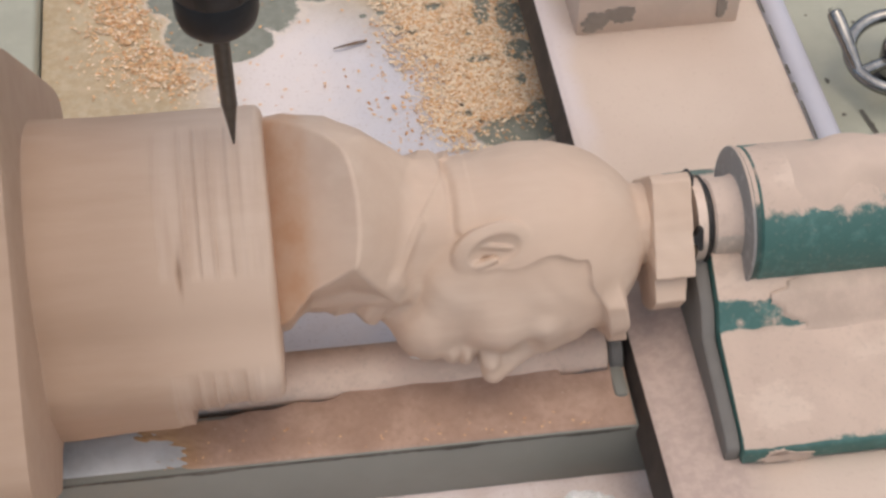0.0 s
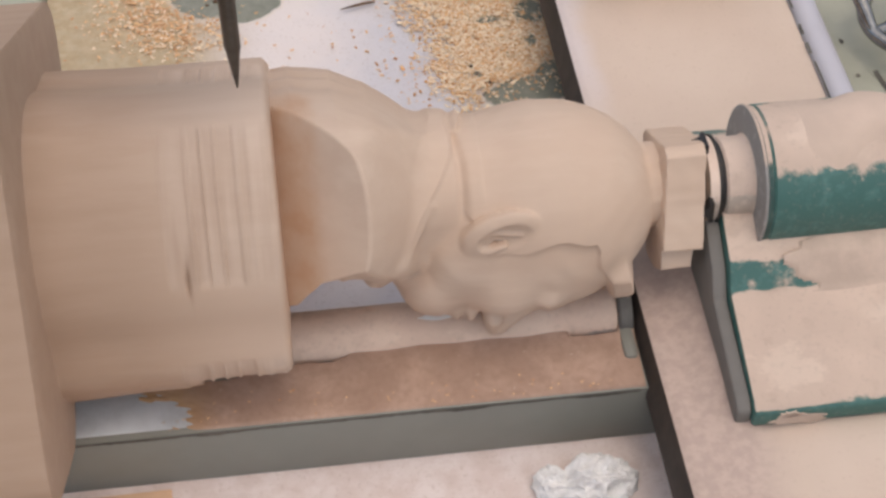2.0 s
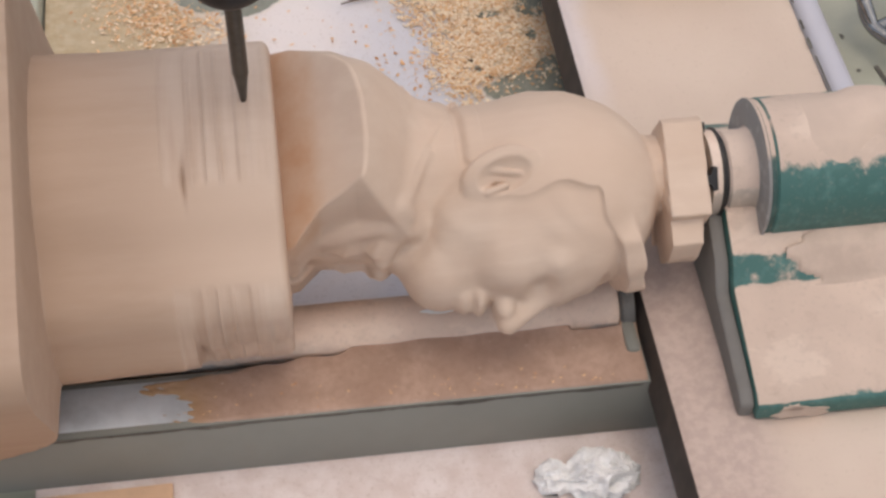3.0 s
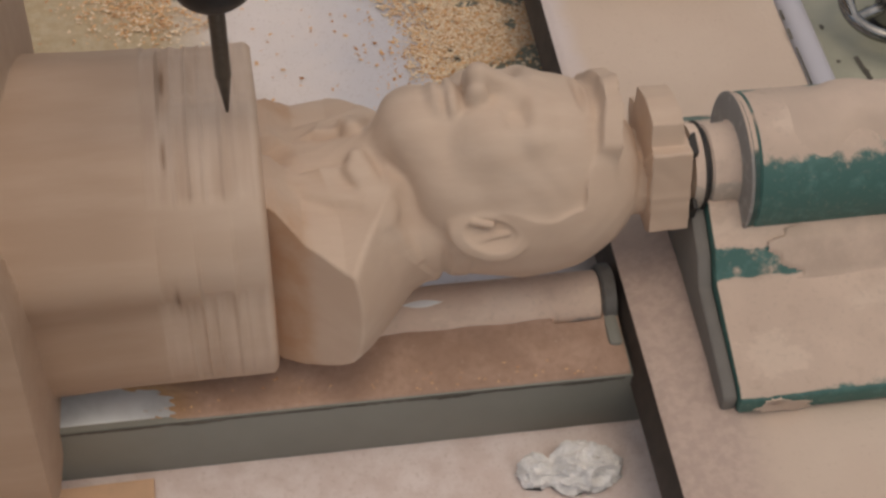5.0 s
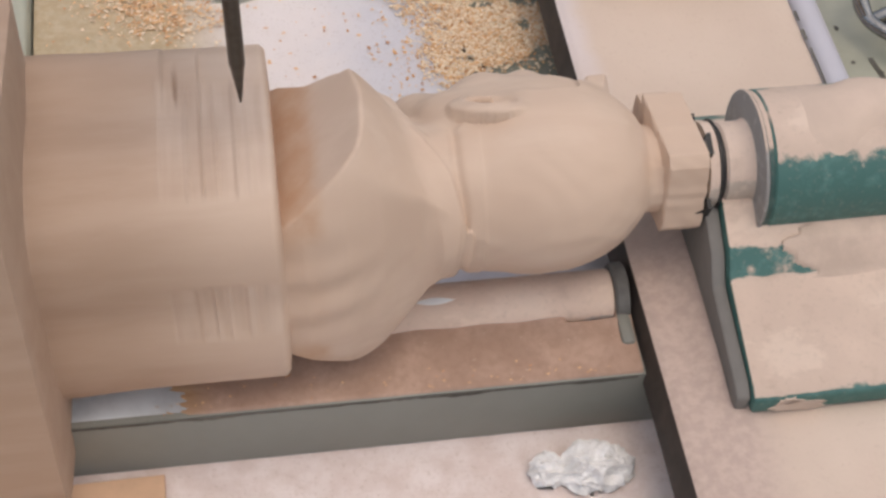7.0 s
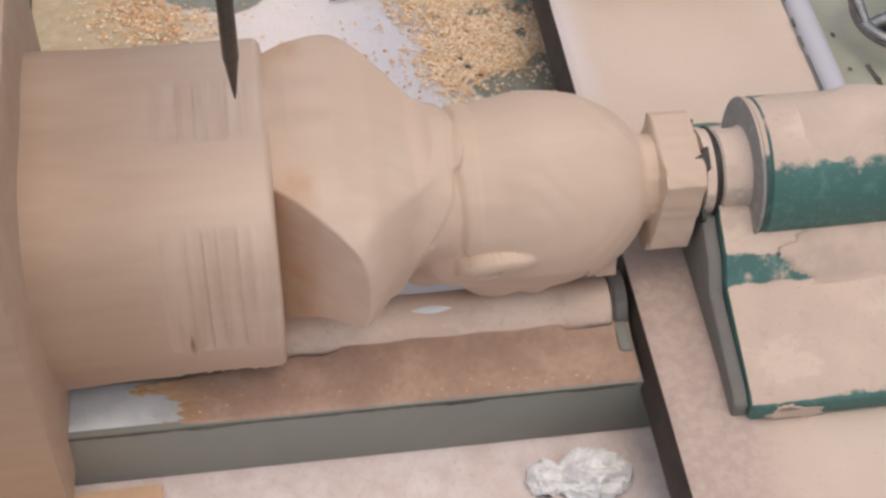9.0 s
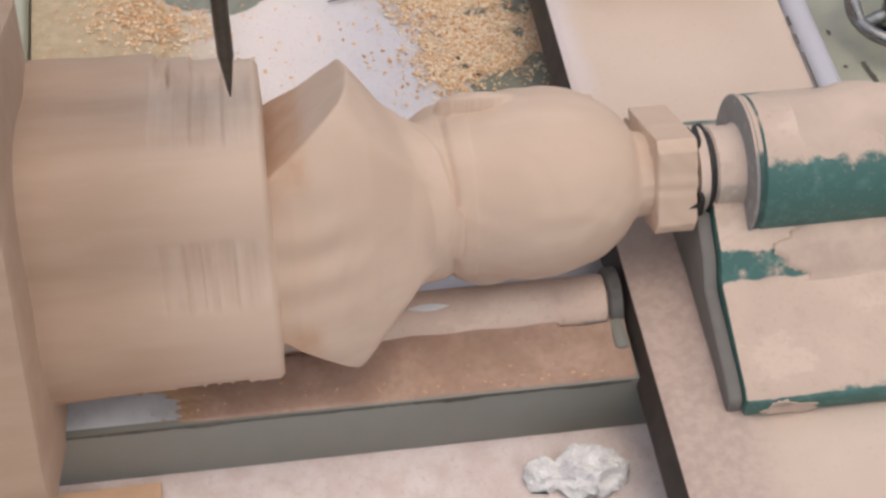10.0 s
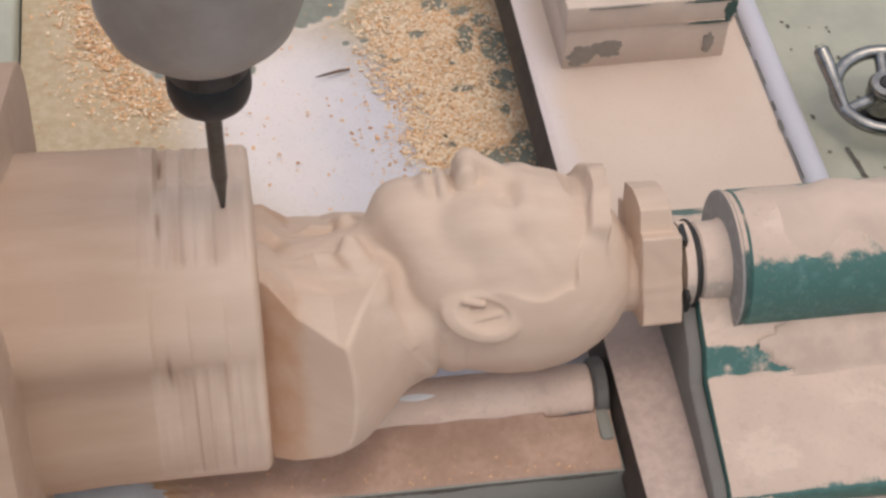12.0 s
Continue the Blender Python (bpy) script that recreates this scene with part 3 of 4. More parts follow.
# ---- tailstock ----
def make_tailstock():
    t = thing("tailstock", "green cast-iron tailstock thickly covered with wood dust", "tailstock", AXIS)
    outline = [(-0.0935, PLATE_Z + 0.0005), (-0.0935, -0.0362), (-0.0885, -0.0335), (-0.0440, -0.0225), (-0.0350, -0.0120), (-0.018, -0.004), (0.018, 0.0), (0.024, -0.010), (0.045, -0.022), (0.060, -0.036), (0.060, PLATE_Z + 0.0005)]
    part("body", prism(outline, 0.2015, 0.42, 0.0016), GREEN, t)
    part("end_plate", prism([(y * 0.975, z - 0.0045 if z > -0.030 else (z - 0.0015 if z > -0.045 else z)) for y, z in outline], 0.1950, 0.2013, 0.0015), plain("dark_grey_iron", (0.165, 0.155, 0.14), 0.75, 0, 0.10, 40), t, "grey end plate")
    rng = random.Random(21)
    fallen = plain("fallen_dust", DUST, 0.95, 0, 0.08, 60, 0.4)
    for x0, x1, z0, z1 in ((0.2060, 0.2330, -0.0462, -0.0380), (0.2115, 0.2210, -0.0410, -0.0363), (0.2990, 0.3260, -0.0462, -0.0390)):
        bm = bmesh.new()
        ring = []
        for i in range(22):
            w, q = 2 * math.pi * i / 22, rng.uniform(0.62, 1.12)
            ring.append(((x0 + x1) / 2 + (x1 - x0) / 2 * q * math.cos(w), (z0 + z1) / 2 + (z1 - z0) / 2 * q * math.sin(w)))
        near, far = [bm.verts.new((px, -0.09385, pz)) for px, pz in ring], [bm.verts.new((px, -0.0925, pz)) for px, pz in ring]
        bm.faces.new(near), bm.faces.new(far)
        for i in range(22):
            bm.faces.new((near[i], near[(i + 1) % 22], far[(i + 1) % 22], far[i]))
        part("dust_patch", bm, fallen, t, "patch of dust stuck to the foot", smooth=False)
    part("quill_housing", turned([(0.2185, 0.0285), (0.2195, 0.0294), (0.42, 0.0294), (0.421, 0.028)], 72), GREEN, t, "green cylinder with dust on its upper half")
    part("flange", turned([(0.2145, 0.0290), (0.2148, 0.0296), (0.2158, 0.0297), (0.2162, 0.0292)], 72), GREY_METAL, t)
    part("flange_rim", turned([(0.2163, 0.0286), (0.2164, 0.0291), (0.2183, 0.0291), (0.2184, 0.0287)], 72), GREEN_DARK, t)
    part("nose", turned([(0.2027, 0.0160), (0.2037, 0.0170), (0.2130, 0.0172), (0.2144, 0.0180)], 56), NOSE, t)
    part("seal_ring", turned([(0.2014, 0.0158), (0.2016, 0.0163), (0.2022, 0.0163), (0.2026, 0.0158)], 56), DARK_STEEL, t)
    xs, ys = np.linspace(0.2240, 0.42, 150), np.linspace(-0.0470, -0.0265, 26)

    def skirt(X, Y):
        s = (Y + 0.0470) / 0.0205
        left = smooth01((X - 0.2265 - 0.007 * np.sin(Y * 420 + 1) - 0.003 * np.sin(Y * 1100)) / 0.0025)
        low = np.interp(Y, (-0.0470, -0.0440, -0.0350, -0.0265), (-0.0240, -0.0222, -0.0118, -0.0078))
        return low + 0.0013 * np.sin(math.pi * s) + 0.0003 * np.sin(X * 120 + Y * 200) - 0.012 * (1 - left)
    k = sheet("dust_skirt", xs, ys, skirt, plain("settled_dust", DUST, 0.95, 0, 0.12, 60, 0.5))
    k.parent = t
    tagged(k, "settled dust under the cylinder", kind="stuff")
    xs, ys = np.linspace(0.226, 0.42, 120), np.linspace(-0.021, 0.021, 40)

    def crust(X, Y):
        cyl = np.sqrt(np.maximum(0.0294 ** 2 - Y ** 2, 1e-9))
        edge = 1 - np.abs(Y / 0.021 + 0.25 * np.sin(X * 90) * 0.6 + 0.15 * np.sin(X * 210))
        lump = 0.5 + 0.5 * np.sin(X * 95 + 1.3 * np.sin(X * 33)) * np.cos(Y * 60)
        return cyl - 0.0010 + (0.0028 + 0.0022 * lump) * smooth01(edge * 1.8) * smooth01((X - 0.226) / 0.02)
    d = sheet("dust_crust", xs, ys, crust, plain("pale_dust_crust", (0.585, 0.46, 0.37), 0.95, 0, 0.06, 40, 0.3))
    d.parent = t
    tagged(d, "thick pale crust of dust", kind="stuff")
    return t


make_tailstock()


# ---- the carved workpiece ----
def ell(p, c, r, turn=0.0):
    """Distance to an ellipsoid, about; turn tilts it in the plane of length and face."""
    x, u, v = p[0] - c[0], p[1] - c[1], p[2] - c[2]
    if turn:
        s, k = math.sin(radians(turn)), math.cos(radians(turn))
        x, u = x * k + u * s, u * k - x * s
    q = np.sqrt((x / r[0]) ** 2 + (u / r[1]) ** 2 + (v / r[2]) ** 2)
    g = np.sqrt((x / r[0] ** 2) ** 2 + (u / r[1] ** 2) ** 2 + (v / r[2] ** 2) ** 2) + 1e-9
    return q * (q - 1) / g


def capsule(p, a, b, ra, rb):
    a, b = np.array(a), np.array(b)
    d = b - a
    h = np.clip(((p[0] - a[0]) * d[0] + (p[1] - a[1]) * d[1] + (p[2] - a[2]) * d[2]) / (d @ d), 0, 1)
    return np.sqrt((p[0] - a[0] - h * d[0]) ** 2 + (p[1] - a[1] - h * d[1]) ** 2 + (p[2] - a[2] - h * d[2]) ** 2) - (ra + (rb - ra) * h)


def slab(p, c, h, r):
    q = [np.abs(p[i] - c[i]) - h[i] + r for i in range(3)]
    out = np.sqrt(sum(np.maximum(k, 0) ** 2 for k in q))
    return out + np.minimum(np.maximum(q[0], np.maximum(q[1], q[2])), 0) - r


def join(a, b, k):
    h = np.clip(0.5 + 0.5 * (b - a) / k, 0, 1)
    return b + (a - b) * h - k * h * (1 - h)


def cut(a, b, k):
    return -join(-a, b, k)


def figure(p):
    """The carved figure: x along its height, u to its front, v to its side."""
    x, u, v = p
    m = (x, u, np.abs(v))
    # head
    d = ell(p, (0.1285, 0.0055, 0), (0.0440, 0.0420, 0.0365))
    d = join(d, ell(p, (0.1210, -0.0030, 0), (0.0345, 0.0345, 0.0368)), 0.006)
    d = join(d, ell(p, (0.108, 0.0190, 0), (0.0345, 0.0275, 0.0275)), 0.010)
    d = join(d, ell(p, (0.0812, 0.0345, 0), (0.0128, 0.0128, 0.0125)), 0.012)
    d = join(d, capsule(m, (0.0815, 0.0330, 0.008), (0.1000, 0.0060, 0.0265), 0.0095, 0.0085), 0.008)
    d = join(d, ell(m, (0.0965, 0.010, 0.021), (0.0145, 0.0155, 0.0085)), 0.010)
    d = join(d, ell(m, (0.1095, 0.0335, 0.0165), (0.010, 0.010, 0.009)), 0.009)
    d = join(d, capsule(m, (0.1295, 0.0430, 0.004), (0.1275, 0.0370, 0.021), 0.0048, 0.0042), 0.006)
    d = cut(d, ell(m, (0.1205, 0.0505, 0.0145), (0.0055, 0.0085, 0.0080)), 0.004)
    d = join(d, ell(m, (0.1200, 0.0375, 0.0145), (0.0048, 0.0052, 0.0075)), 0.002)
    d = join(d, capsule(p, (0.1290, 0.0430, 0), (0.1075, 0.0555, 0), 0.0036, 0.0042), 0.004)
    d = join(d, ell(p, (0.1075, 0.0535, 0), (0.0050, 0.0060, 0.0052)), 0.002)
    d = join(d, ell(m, (0.1062, 0.0492, 0.0058), (0.0042, 0.0055, 0.0036)), 0.002)
    d = join(d, ell(p, (0.0965, 0.0450, 0), (0.0038, 0.0062, 0.0105)), 0.003)
    d = join(d, ell(p, (0.0905, 0.0442, 0), (0.0036, 0.0060, 0.0092)), 0.003)
    d = cut(d, capsule(m, (0.0936, 0.0525, 0), (0.0936, 0.0450, 0.0115), 0.0009, 0.0007), 0.0015)
    d = cut(d, ell(p, (0.0858, 0.0545, 0), (0.0028, 0.0050, 0.0100)), 0.003)
    # hair, with a step where it ends
    hair = ell(p, (0.1305, 0.0025, 0), (0.0456, 0.0412, 0.0390))
    nape = ((np.abs(x - 0.1180) / 0.0300) ** 5 + (((u + 0.0020) / 0.0338) ** 2 + (v / 0.0352) ** 2) ** 2.5) ** 0.2
    hair = join(hair, (nape - 1) * 0.030, 0.003)
    side = 0.0110 + 0.0016 * np.sin(x * 230) + 2.4 * np.maximum(x - 0.1435 + 0.0012 * np.sin(u * 330), 0)
    line = np.maximum(u - side, 0.0935 + 0.0085 * smooth01((u + 0.006) / 0.010) - 0.002 * np.exp(-(v / 0.008) ** 2) - x)
    strands = 0.00028 * np.sin(x * 230 + 2.5 * np.sin(v * 130)) * np.sin(v * 210 + 2.0 * np.sin(x * 90 + u * 60))
    d = join(d, np.maximum(hair + strands, line * 0.6), 0.0030)
    lock = slab((x - 0.24 * (u - 0.03), u + 24 * v * v, v), (0.1562, 0.0270, 0), (0.0048, 0.0215, 0.0250), 0.0015) + 0.10 * np.maximum(u - 0.032, 0)
    d = join(d, lock + 0.0005 * np.sin(v * 420 + x * 150), 0.003)
    d = cut(d, ell(p, (0.1485, 0.0520, 0), (0.0046, 0.0120, 0.0240)), 0.0015)
    # ears
    flap = (x, u, m[2] + 0.42 * (u - 0.004))
    ear = ell(flap, (0.1065, 0.0040, 0.0360), (0.0158, 0.0092, 0.0046), -16)
    d = join(d, ear, 0.0022)
    d = cut(d, ell(flap, (0.1080, 0.0060, 0.0408), (0.0118, 0.0062, 0.0046), -16), 0.0008)
    d = cut(d, ell(flap, (0.1050, 0.0088, 0.0393), (0.0028, 0.0020, 0.0060)), 0.0008)
    d = join(d, capsule(flap, (0.1020, 0.0030, 0.0368), (0.1145, 0.0052, 0.0370), 0.0013, 0.0011), 0.0008)
    d = join(d, capsule(m, (0.1010, 0.0110, 0.0352), (0.1080, 0.0092, 0.0360), 0.0016, 0.0014), 0.001)
    # neck and shirt collar
    d = join(d, capsule(p, (0.040, -0.006, 0), (0.100, 0.000, 0), 0.0300, 0.0258), 0.004)
    d = join(d, capsule(p, (0.082, 0.0270, 0), (0.056, 0.0110, 0), 0.0125, 0.0120), 0.006)
    nape_neck = (np.sqrt(((u + 0.0080) / 0.0268) ** 2 + (v / 0.0325) ** 2) - 1) * 0.028
    d = join(d, np.maximum(nape_neck, np.abs(x - 0.078) - 0.022), 0.0025)
    lean = x - (0.0685 - 0.62 * (u + 0.002))
    ring = np.sqrt((u + 0.004) ** 2 + v ** 2)
    flare = 0.0345 - 0.10 * lean - 0.60 * np.maximum(-0.007 - lean, 0) - 0.0020 * smooth01(-u / 0.018) - 0.0045 * smooth01((u - 0.004) / 0.022)
    collar = np.maximum(np.abs(ring - flare) - 0.0017, np.abs(lean + 0.0085) - 0.0140)
    gap = np.minimum(1, smooth01((np.abs(v) - 0.009 - 0.25 * np.maximum(u - 0.024, 0)) / 0.003) + smooth01((0.015 - u) / 0.01))
    d = join(d, collar + (1 - gap) * 0.004, 0.0035)
    # turned-down collar edge, from its points round to the nape
    d = join(d, capsule(m, (0.0565, 0.0255, 0.0150), (0.0670, 0.0130, 0.0330), 0.0028, 0.0028), 0.0040)
    d = join(d, capsule(m, (0.0670, 0.0130, 0.0330), (0.0800, -0.0080, 0.0325), 0.0028, 0.0010), 0.0030)
    # jacket: rounded trunk under sloped shoulders
    back = np.interp(x, (0.015, 0.030, 0.046, 0.060, 0.070, 0.0765, 0.090), (0.0560, 0.0575, 0.0550, 0.0485, 0.0412, 0.0362, 0.0315))
    front = np.interp(x, (0.015, 0.026, 0.036, 0.050, 0.062, 0.070, 0.082), (0.0320, 0.0290, 0.0195, 0.0170, 0.0210, 0.0240, 0.0200))
    deep = np.where(u > -0.01, front + 0.01, back - 0.01)
    q = ((np.abs(u + 0.01) / deep) ** 2.6 + (np.abs(v) / 0.0660) ** 2.6) ** (1 / 2.6)
    folds = 0.0005 * np.sin(v * 330 + 1.0 * np.sin(x * 60)) * np.exp(-(v / 0.024) ** 2) * smooth01((0.064 - x) / 0.02)
    trunk = (q - 1) * 0.034 + folds
    trunk = np.maximum(trunk, x - 0.0835)
    # sleeves end in flat cuts below pointed shoulders
    trunk = np.maximum(trunk, (np.abs(v) - 0.0340) * 0.79 - (x - 0.0225) * 0.616)
    trunk = cut(trunk, 0.0020 - (x - 0.0560) * 0.80 - (np.abs(v) - 0.0560) * 0.60 - 7 * (u + 0.013) ** 2, 0.002)
    opening = ell(p, (0.052, 0.0260, 0), (0.034, 0.0090, 0.0100))
    trunk = cut(trunk, opening, 0.002)
    d = join(d, trunk, 0.0045)
    d = join(d, capsule(m, (0.026, 0.0175, 0.012), (0.060, 0.0180, 0.0270), 0.0044, 0.0036), 0.004)
    d = join(d, capsule(m, (0.0590, 0.0275, 0.0095), (0.0690, 0.0150, 0.0290), 0.0036, 0.0030), 0.004)
    # groove where the hair ends at the nape
    d = d + 0.0014 * np.exp(-((x - 0.0922 - 0.0010 * np.sin(v * 160)) / 0.0019) ** 2) * smooth01((0.002 - u) / 0.012)
    # end stub between figure and tail centre
    d = join(d, np.maximum(np.sqrt(u ** 2 + v ** 2) - 0.0176, np.maximum(0.150 - x, x - 0.1780)), 0.0020)
    chipped = 0.0002 * np.sin(u * 310 + 3 * np.sin(v * 190)) * np.sin(v * 260 + x * 120)
    lug = slab((x + 0.05 * u, u, v), (0.1842, 0.0020, 0), (0.0084, 0.0215, 0.0205), 0.0008)
    lug = np.minimum(lug, slab((x + 0.10 * u, u, v * (1 + 18 * np.maximum(u - 0.012, 0))), (0.1840, 0.0180, 0), (0.0076, 0.0200, 0.0180), 0.0012))
    lug = np.maximum(lug, np.sqrt((u - 0.006) ** 2 + v ** 2) - 0.0300)
    d = np.minimum(d, lug + chipped)
    d = np.maximum(d, -slab(p, (0.1735, 0.034, 0), (0.0018, 0.0175, 0.018), 0.0006))
    return d


def stock_radius(x, a):
    """Half-cut stock: a rounded square log, cut down in passes towards the figure. a: degrees from the figure's front."""
    w = np.radians(a)
    c, s = np.abs(np.cos(w)), np.abs(np.sin(w))
    n = 9.0
    square = 1.0 / (c ** n + s ** n) ** (1 / n)
    corner = (square - 1) / 0.33
    raw = 0.0850 * np.minimum(square, 1.31)
    angles = (-180, -166, -150, -133, -110, -90, -60, -40, -24, 0, 27, 48, 64, 78, 92, 108, 122, 136, 148, 162, 180)
    radii = (0.0575, 0.0620, 0.0685, 0.0715, 0.0650, 0.0615, 0.0585, 0.0670, 0.0610, 0.0525, 0.0615, 0.0625, 0.0610, 0.0570, 0.0535, 0.0570, 0.0630, 0.0680, 0.0690, 0.0640, 0.0575)
    base = np.zeros_like(a)
    for k in range(-7, 8):
        base += np.interp((a + k * 1.1 + 180) % 360 - 180, angles, radii) / 15
    first = 0.70 * smooth01((x + 0.0148) / 0.0011) + 0.15 * smooth01((x + 0.0030) / 0.0011) + 0.15 * smooth01((x - 0.0140) / 0.0011)
    second = 0.40 * smooth01((x + 0.0180) / 0.0011) + 0.30 * smooth01((x + 0.0045) / 0.0011) + 0.30 * smooth01((x - 0.0090) / 0.0011)
    lumps = 0.0095 * np.exp(-((a + 8) / 17) ** 2) * (1 - first) + 0.0070 * np.exp(-((a - 76) / 14) ** 2) * (1 - second)
    flat = np.zeros_like(a)
    for mid, half in ((110, 28), (24, 26), (-24, 26), (-110, 28), (180, 15), (-180, 15)):
        flat = np.maximum(flat, smooth01((half - np.abs(a - mid)) / 5))
    panel = 0.0
    for x0, x1, deep in ((-0.0205, -0.0098, 0.0006), (-0.0092, -0.0040, 0.0010), (-0.0040, 0.0012, 0.0008), (0.0012, 0.0082, 0.0010), (0.0092, 0.0128, 0.0004), (0.0136, 0.0215, 0.0003)):
        panel = panel + deep * smooth01((x - x0) / 0.0009) * smooth01((x1 - x) / 0.0009)
    main = base + lumps
    main = main - flat * panel * (1 + 0.15 * np.sin(7 * w) * np.sin(x * 900))
    fresh = flat * smooth01((x + 0.0205) / 0.001) * smooth01((0.0212 - x) / 0.001)
    # Four short slots, dented in and coloured darker.
    dark_slot = np.zeros_like(a)
    for mid in (86, -86, -10, 30):
        dent = np.exp(-((x + 0.0128) / 0.0008) ** 2) * np.exp(-((a - mid) / 7) ** 2)
        main = main - 0.0016 * dent
        dark_slot = np.maximum(dark_slot, 0.45 * dent)
    main -= 0.0035 * smooth01((x - 0.0185) / 0.0045) ** 2
    blend = smooth01((x + 0.0690 + 0.04 * np.exp(-((a - 32) / 20) ** 2)) / 0.0022)
    swell = 0.0010 * smooth01((-0.035 - x) / 0.03)
    return raw + (main + swell - raw) * blend, fresh, dark_slot


def make_workpiece():
    xs = np.concatenate([np.linspace(-0.15, -0.112, 6), np.arange(-0.1105, -0.0706, 0.0012), np.arange(-0.0705, 0.0225, 0.0006), np.arange(0.0226, 0.1960, 0.0006)])
    N = 440
    al = np.linspace(-180, 180, N, endpoint=False)
    X, A = np.meshgrid(xs, al, indexing="ij")
    R, fresh, dark_slot = stock_radius(X, A)
    rows = X[:, 0] > 0.0225
    x, w = X[rows], np.radians(A[rows])
    cw, sw = np.cos(w), np.sin(w)
    r = np.full_like(x, 0.074)
    x, cw, sw = (k.astype(np.float32) for k in (x, cw, sw))
    r = r.astype(np.float32)
    for _ in range(34):
        r = np.clip(r - 0.7 * figure((x, r * cw, r * sw)), 0.004, 0.074).astype(np.float32)
    r = r + 0.00020 * np.sin(x * 290 + 3 * np.sin(w * 4)) * np.sin(w * 9 + 2.5 * np.sin(x * 120))
    R[rows] = r
    W = np.radians(A)
    verts = np.stack([X, R * np.cos(W), R * np.sin(W)], -1).reshape(-1, 3).tolist()
    nx = len(xs)
    i, j = np.meshgrid(np.arange(nx - 1), np.arange(N), indexing="ij")
    k = (j + 1) % N
    faces = np.stack([i * N + j, i * N + k, (i + 1) * N + k, (i + 1) * N + j], -1).reshape(-1, 4).tolist()
    verts += [(xs[0], 0, 0), (xs[-1], 0, 0)]
    c0, c1 = nx * N, nx * N + 1
    faces += [(c0, (q + 1) % N, q) for q in range(N)] + [(c1, (nx - 1) * N + q, (nx - 1) * N + (q + 1) % N) for q in range(N)]
    me = bpy.data.meshes.new("wooden_bust")
    me.from_pydata(verts, [], faces)
    me.materials.append(WOOD)
    for key, values in (("fresh", fresh), ("dark_slot", dark_slot)):
        at = me.attributes.new(key, "FLOAT", "POINT")
        at.data.foreach_set("value", np.append(values.ravel(), (0, 0)).astype(np.float32))
    me.shade_smooth()
    me.set_sharp_from_angle(angle=radians(55))
    ob = new("wooden_bust", me)
    return tagged(ob, "half-carved pale beech bust still joined to its square log", "wooden bust")


bust = make_workpiece()


def make_center():
    t = thing("drive_center", "dusty steel drive centre with small prongs gripping the wood", "drive centre")
    part("disc", turned([(0.1950, 0.0150), (0.1955, 0.0178), (0.1995, 0.0178), (0.2012, 0.0150)], 48), NOSE, t)
    part("band", turned([(0.1996, 0.0182), (0.1998, 0.0187), (0.2006, 0.0187), (0.2008, 0.0182)], 48), DARK_STEEL, t)
    for i in range(4):
        bm = bmesh.new()
        tri = [(0.1895, 0.0), (0.1935, -0.0022), (0.1945, -0.0048), (0.1962, -0.0044), (0.1962, 0.0048), (0.1945, 0.0046), (0.1935, 0.0022)]
        lo = [bm.verts.new((x, y, 0.0165)) for x, y in tri]
        hi = [bm.verts.new((x, y, 0.0214)) for x, y in tri]
        bm.faces.new(lo), bm.faces.new(hi)
        for k in range(len(tri)):
            j = (k + 1) % len(tri)
            bm.faces.new((lo[k], lo[j], hi[j], hi[k]))
        part("prong", bm, DARK_STEEL, t).matrix_local = pose(0, 0, 0, 25 + 90 * i)
    return t


center = make_center()


# ---- spindle ----
def make_spindle():
    t = thing("milling_spindle", "grey milling spindle with a black collet nut and pointed cutter", "spindle")
    part("cutter", turned([(0.0, 0.0003), (0.004, 0.0009), (0.0195, 0.0027), (0.0205, 0.0030), (0.068, 0.0031)], 28, "Z"), TOOL_STEEL, t, "dark pointed steel cutter")
    nut = part("collet_nut", turned([(0.0600, 0.0085), (0.0605, 0.0112), (0.0632, 0.0136), (0.0670, 0.0146), (0.0755, 0.0146), (0.0767, 0.0140), (0.0775, 0.0146), (0.0865, 0.0146), (0.0873, 0.0138)], 56, "Z"), NUT_BLACK, t)
    for i in range(6):
        part("wrench_slot", box(0.0138, 0.01485, -0.0020, 0.0020, 0.0780, 0.0860, 0.0004), DARK_STEEL, nut).matrix_local = pose(0, 0, 0, 0, 0, 60 * i + 10)
    part("shaft_neck", turned([(0.084, 0.0115), (0.094, 0.0115)], 40, "Z"), DARK_STEEL, t)
    part("spindle_body", turned([(0.0895, 0.0150), (0.0900, 0.0185), (0.0935, 0.0250), (0.1005, 0.0312), (0.1100, 0.0342), (0.24, 0.0345), (0.241, 0.033)], 80, "Z"), SPINDLE_GREY, t)
    part("motor_cap", turned([(0.2412, 0.0335), (0.243, 0.0352), (0.262, 0.0352), (0.264, 0.034)], 64, "Z"), DARK_STEEL, t)
    return t


spindle = make_spindle()


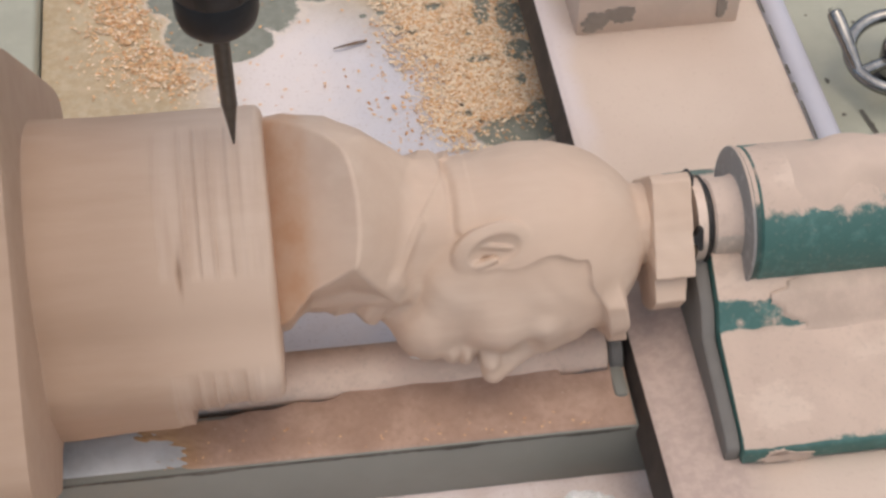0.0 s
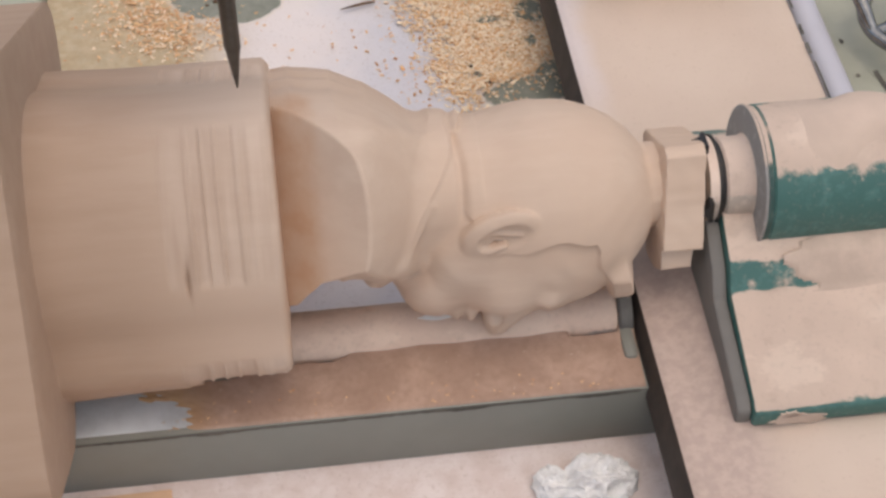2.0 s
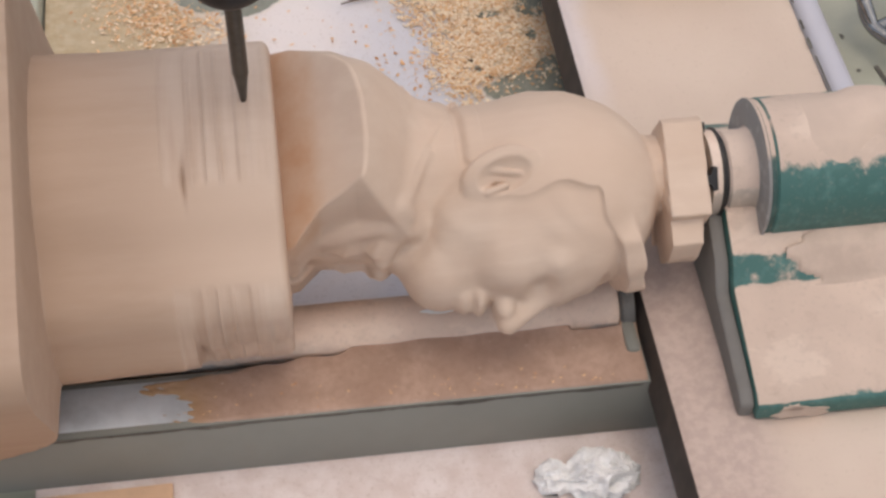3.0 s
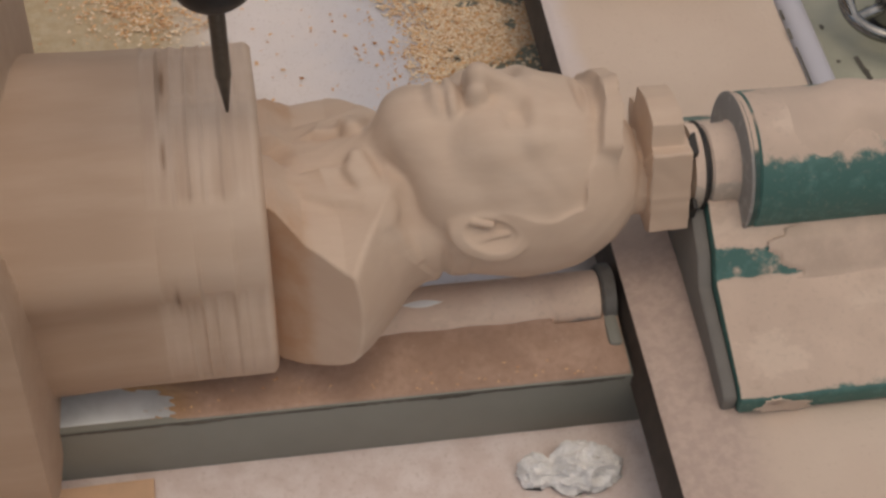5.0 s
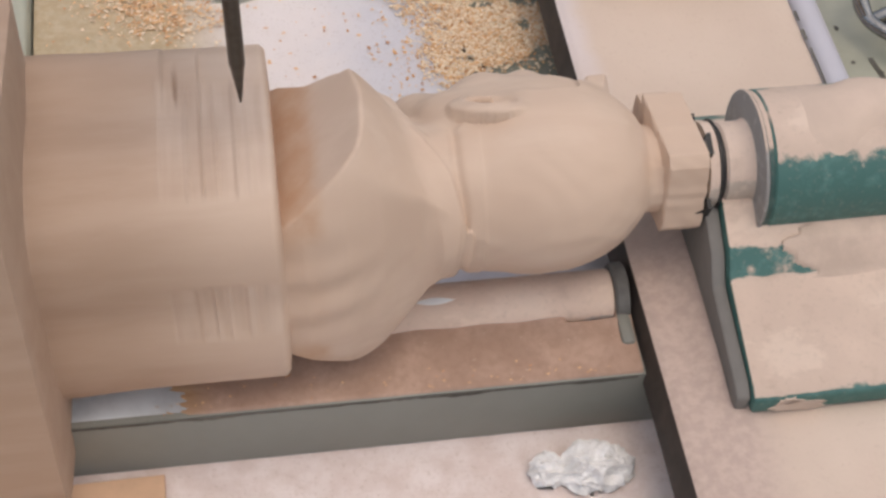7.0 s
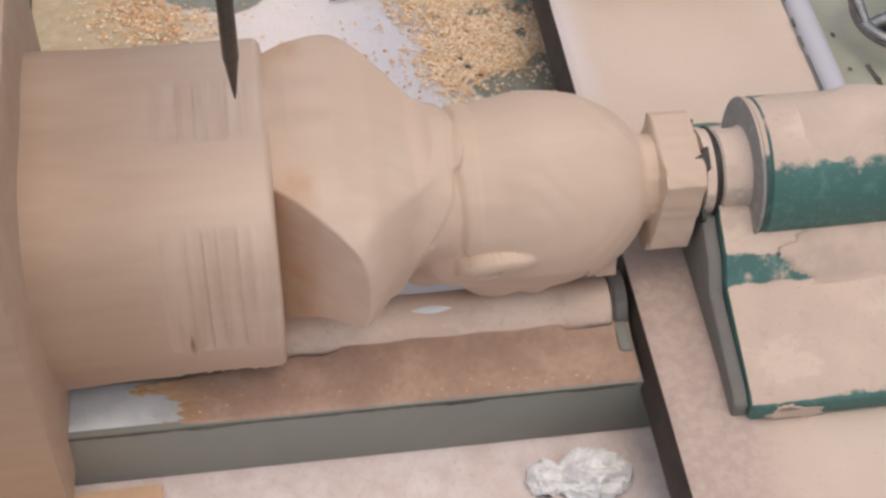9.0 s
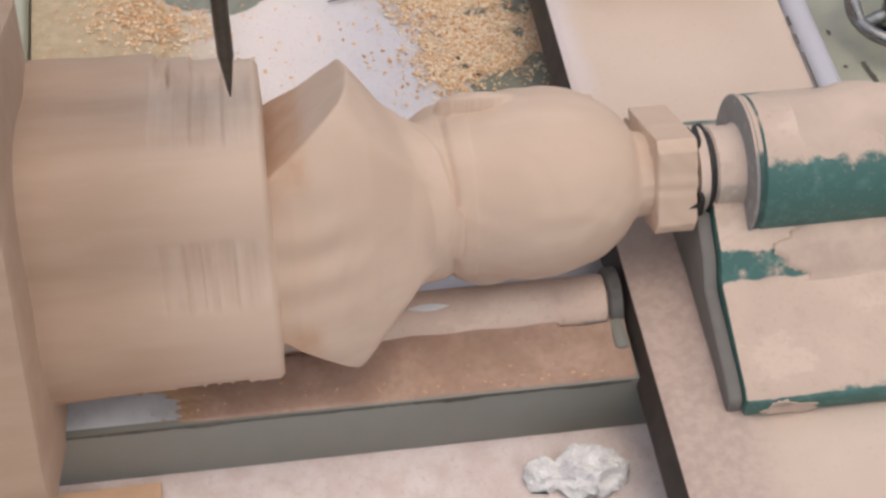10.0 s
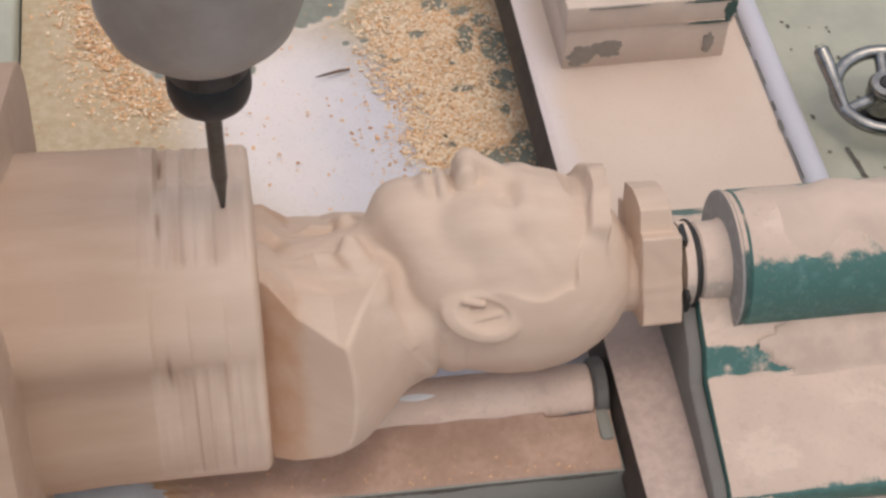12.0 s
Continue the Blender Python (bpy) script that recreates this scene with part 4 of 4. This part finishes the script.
# ---- loose things ----
def make_chips(name, count, material, seed, weight, size, label):
    rng = np.random.default_rng(seed)
    x, y = rng.uniform(-0.09, 0.178, 400000), rng.uniform(0.10, 0.40, 400000)
    keep = np.flatnonzero(rng.random(400000) < weight(x, y))[:count]
    x, y = x[keep], y[keep]
    n = len(x)
    L, B, T = rng.uniform(*size, n), rng.uniform(0.35, 0.8, n), rng.uniform(0.0001, 0.0003, n)
    a, tilt = rng.uniform(0, 6.283, n), rng.uniform(-0.3, 0.3, n)
    z0 = TABLE_Z + 0.0006 + rng.uniform(0, 0.0011, n)
    zero = np.zeros(n)
    corners = ((-1, -B, zero), (1, -B * 0.7, zero), (0.8, B, zero), (-0.9, B * 0.8, zero), (0.1, zero, T))
    verts = []
    for px, py, pz in corners:
        qx, qy = px * L / 2, py * L / 2
        verts.append(np.stack([x + qx * np.cos(a) - qy * np.sin(a), y + qx * np.sin(a) + qy * np.cos(a), z0 + pz + tilt * qx], -1))
    verts = np.stack(verts, 1).reshape(-1, 3)
    base = np.arange(n)[:, None, None] * 5
    faces = (base + np.array(((0, 1, 4), (1, 2, 4), (2, 3, 4), (3, 0, 4)))).reshape(-1, 3)
    me = bpy.data.meshes.new(name)
    me.from_pydata(verts.tolist(), [], faces.tolist())
    me.materials.append(material)
    return tagged(new(name, me), label, "wood chips", kind="stuff")


make_chips("wood_chips", 15000, CHIPS_PALE, 3, lambda x, y: chip_density(x, y) * (0.25 + 0.75 * smooth01((x - 0.05) / 0.03)) * (1 - 0.9 * smooth01(bare(x, y) * 2.4 - 0.45)), (0.0008, 0.0027), "pale cream wood chips strewn over the table")
make_chips("orange_chips", 8000, CHIPS, 4, lambda x, y: (chip_density(x, y) ** 1.5) * (1 - 0.92 * smooth01(bare(x, y) * 2.4 - 0.45)) + 0.0035 + 0.03 * blob(x, y, 0.105, 0.19, 0.02, 0.06, 0), (0.0007, 0.0026), "orange-brown wood chips strewn over the table")


def make_splinter():
    bm = tube([(0.0655, 0.2260, TABLE_Z + 0.0022), (0.072, 0.2272, TABLE_Z + 0.0026), (0.0785, 0.2290, TABLE_Z + 0.0024), (0.0845, 0.2302, TABLE_Z + 0.002)], [0.0003, 0.0007, 0.0009, 0.0006], 7)
    tagged(part("splinter", bm, BARK), "thin dark wood splinter lying on the dusty table", "splinter")


make_splinter()


def make_crumb(x, y, r):
    bm = bmesh.new()
    bmesh.ops.create_icosphere(bm, subdivisions=2, radius=1)
    for v in bm.verts:
        q = 1 + 0.35 * noise.noise(v.co * 1.7 + Vector((x * 90, y * 90, 0)))
        v.co = Vector((v.co.x * r * q, v.co.y * r * 0.75 * q, max(-0.3 * r, v.co.z * r * 0.5 * q)))
    ob = part("bark_crumb", bm, BARK)
    ob.matrix_world = pose(x, y, TABLE_Z + 0.0004 + 0.3 * r)
    tagged(ob, "small dark crumb of bark on the bare table", "crumb", "crumbs of bark")


for crumb in ((-0.0065, 0.2405, 0.0011), (-0.0018, 0.2430, 0.0016), (0.1290, 0.1745, 0.0012), (0.1375, 0.1615, 0.0011), (0.1318, 0.1682, 0.0009)):
    make_crumb(*crumb)


def make_rag():
    bm = bmesh.new()
    bmesh.ops.create_icosphere(bm, subdivisions=6, radius=1)
    for v in bm.verts:
        p = v.co.copy()
        n = noise.noise(p * 2.1) * 0.5
        ridge = 0.0
        for k, amp in ((2.3, 0.55), (4.6, 0.30), (9.0, 0.14)):
            ridge += amp * (1 - 2.2 * abs(noise.noise(p * k + Vector((k, 3, 1)))))
        s = 0.70 + 0.28 * n + 0.55 * ridge
        waist = 0.55 + 0.45 * min(1, abs(p.x + 0.38) / 0.28)
        v.co = Vector((p.x * 0.0215 * (0.8 + 0.25 * s), p.y * 0.0105 * s * waist, max(-0.0016, p.z * 0.0125 * s * waist)))
    ob = part("crumpled_paper", bm, PAPER)
    ob.matrix_world = pose(0.1385, -0.0830, TABLE_Z + 0.0024, 0, 0, -4)
    tagged(ob, "crumpled grey-white ball of paper on the dusty table", "crumpled paper")


make_rag()


# ---- what moves ----
def motions():
    # the log's turn: degrees by which the figure faces away from the front
    facing = ((0.0, -90), (0.5, -101), (0.8, -108), (1.2, -127), (1.5, -126), (1.7, -121), (2.0, -108), (2.5, -95), (2.8, -86), (3.2, -62), (3.6, -40), (4.0, -14), (4.4, 10), (4.8, 33),
              (5.0, 49), (5.2, 65), (5.5, 76), (5.8, 83), (6.0, 90), (6.2, 99), (6.5, 112), (6.8, 130), (7.0, 136), (7.2, 141), (7.6, 168), (8.0, 203), (8.4, 226), (8.8, 227),
              (9.2, 200), (9.5, 184), (9.8, 168), (10.0, 155), (10.5, 127), (10.8, 112), (11.2, 94), (11.6, 81), (11.8, 72), (12.0, 62))
    turn = [(t, AXIS @ pose(0, 0, 0, 129 - f)) for t, f in facing]
    walk(bust, turn)
    walk(center, turn)
    tip = ((0, 0.0730), (0.5, 0.0850), (1.0, 0.0730), (1.5, 0.0680), (2, 0.0790), (2.5, 0.0750), (3, 0.0620), (3.2, 0.0600), (4.0, 0.0680), (4.8, 0.0560), (5, 0.0580), (5.5, 0.0670), (6, 0.0800),
           (6.5, 0.0600), (7, 0.0610), (7.2, 0.0650), (8.0, 0.0730), (8.8, 0.0690), (9, 0.0680), (9.5, 0.0840), (10, 0.0690), (10.5, 0.0580), (11, 0.0680), (11.5, 0.0770), (12, 0.0590))
    walk(spindle, [(t, pose(0.0115, 0.001, z)) for t, z in tip])


motions()
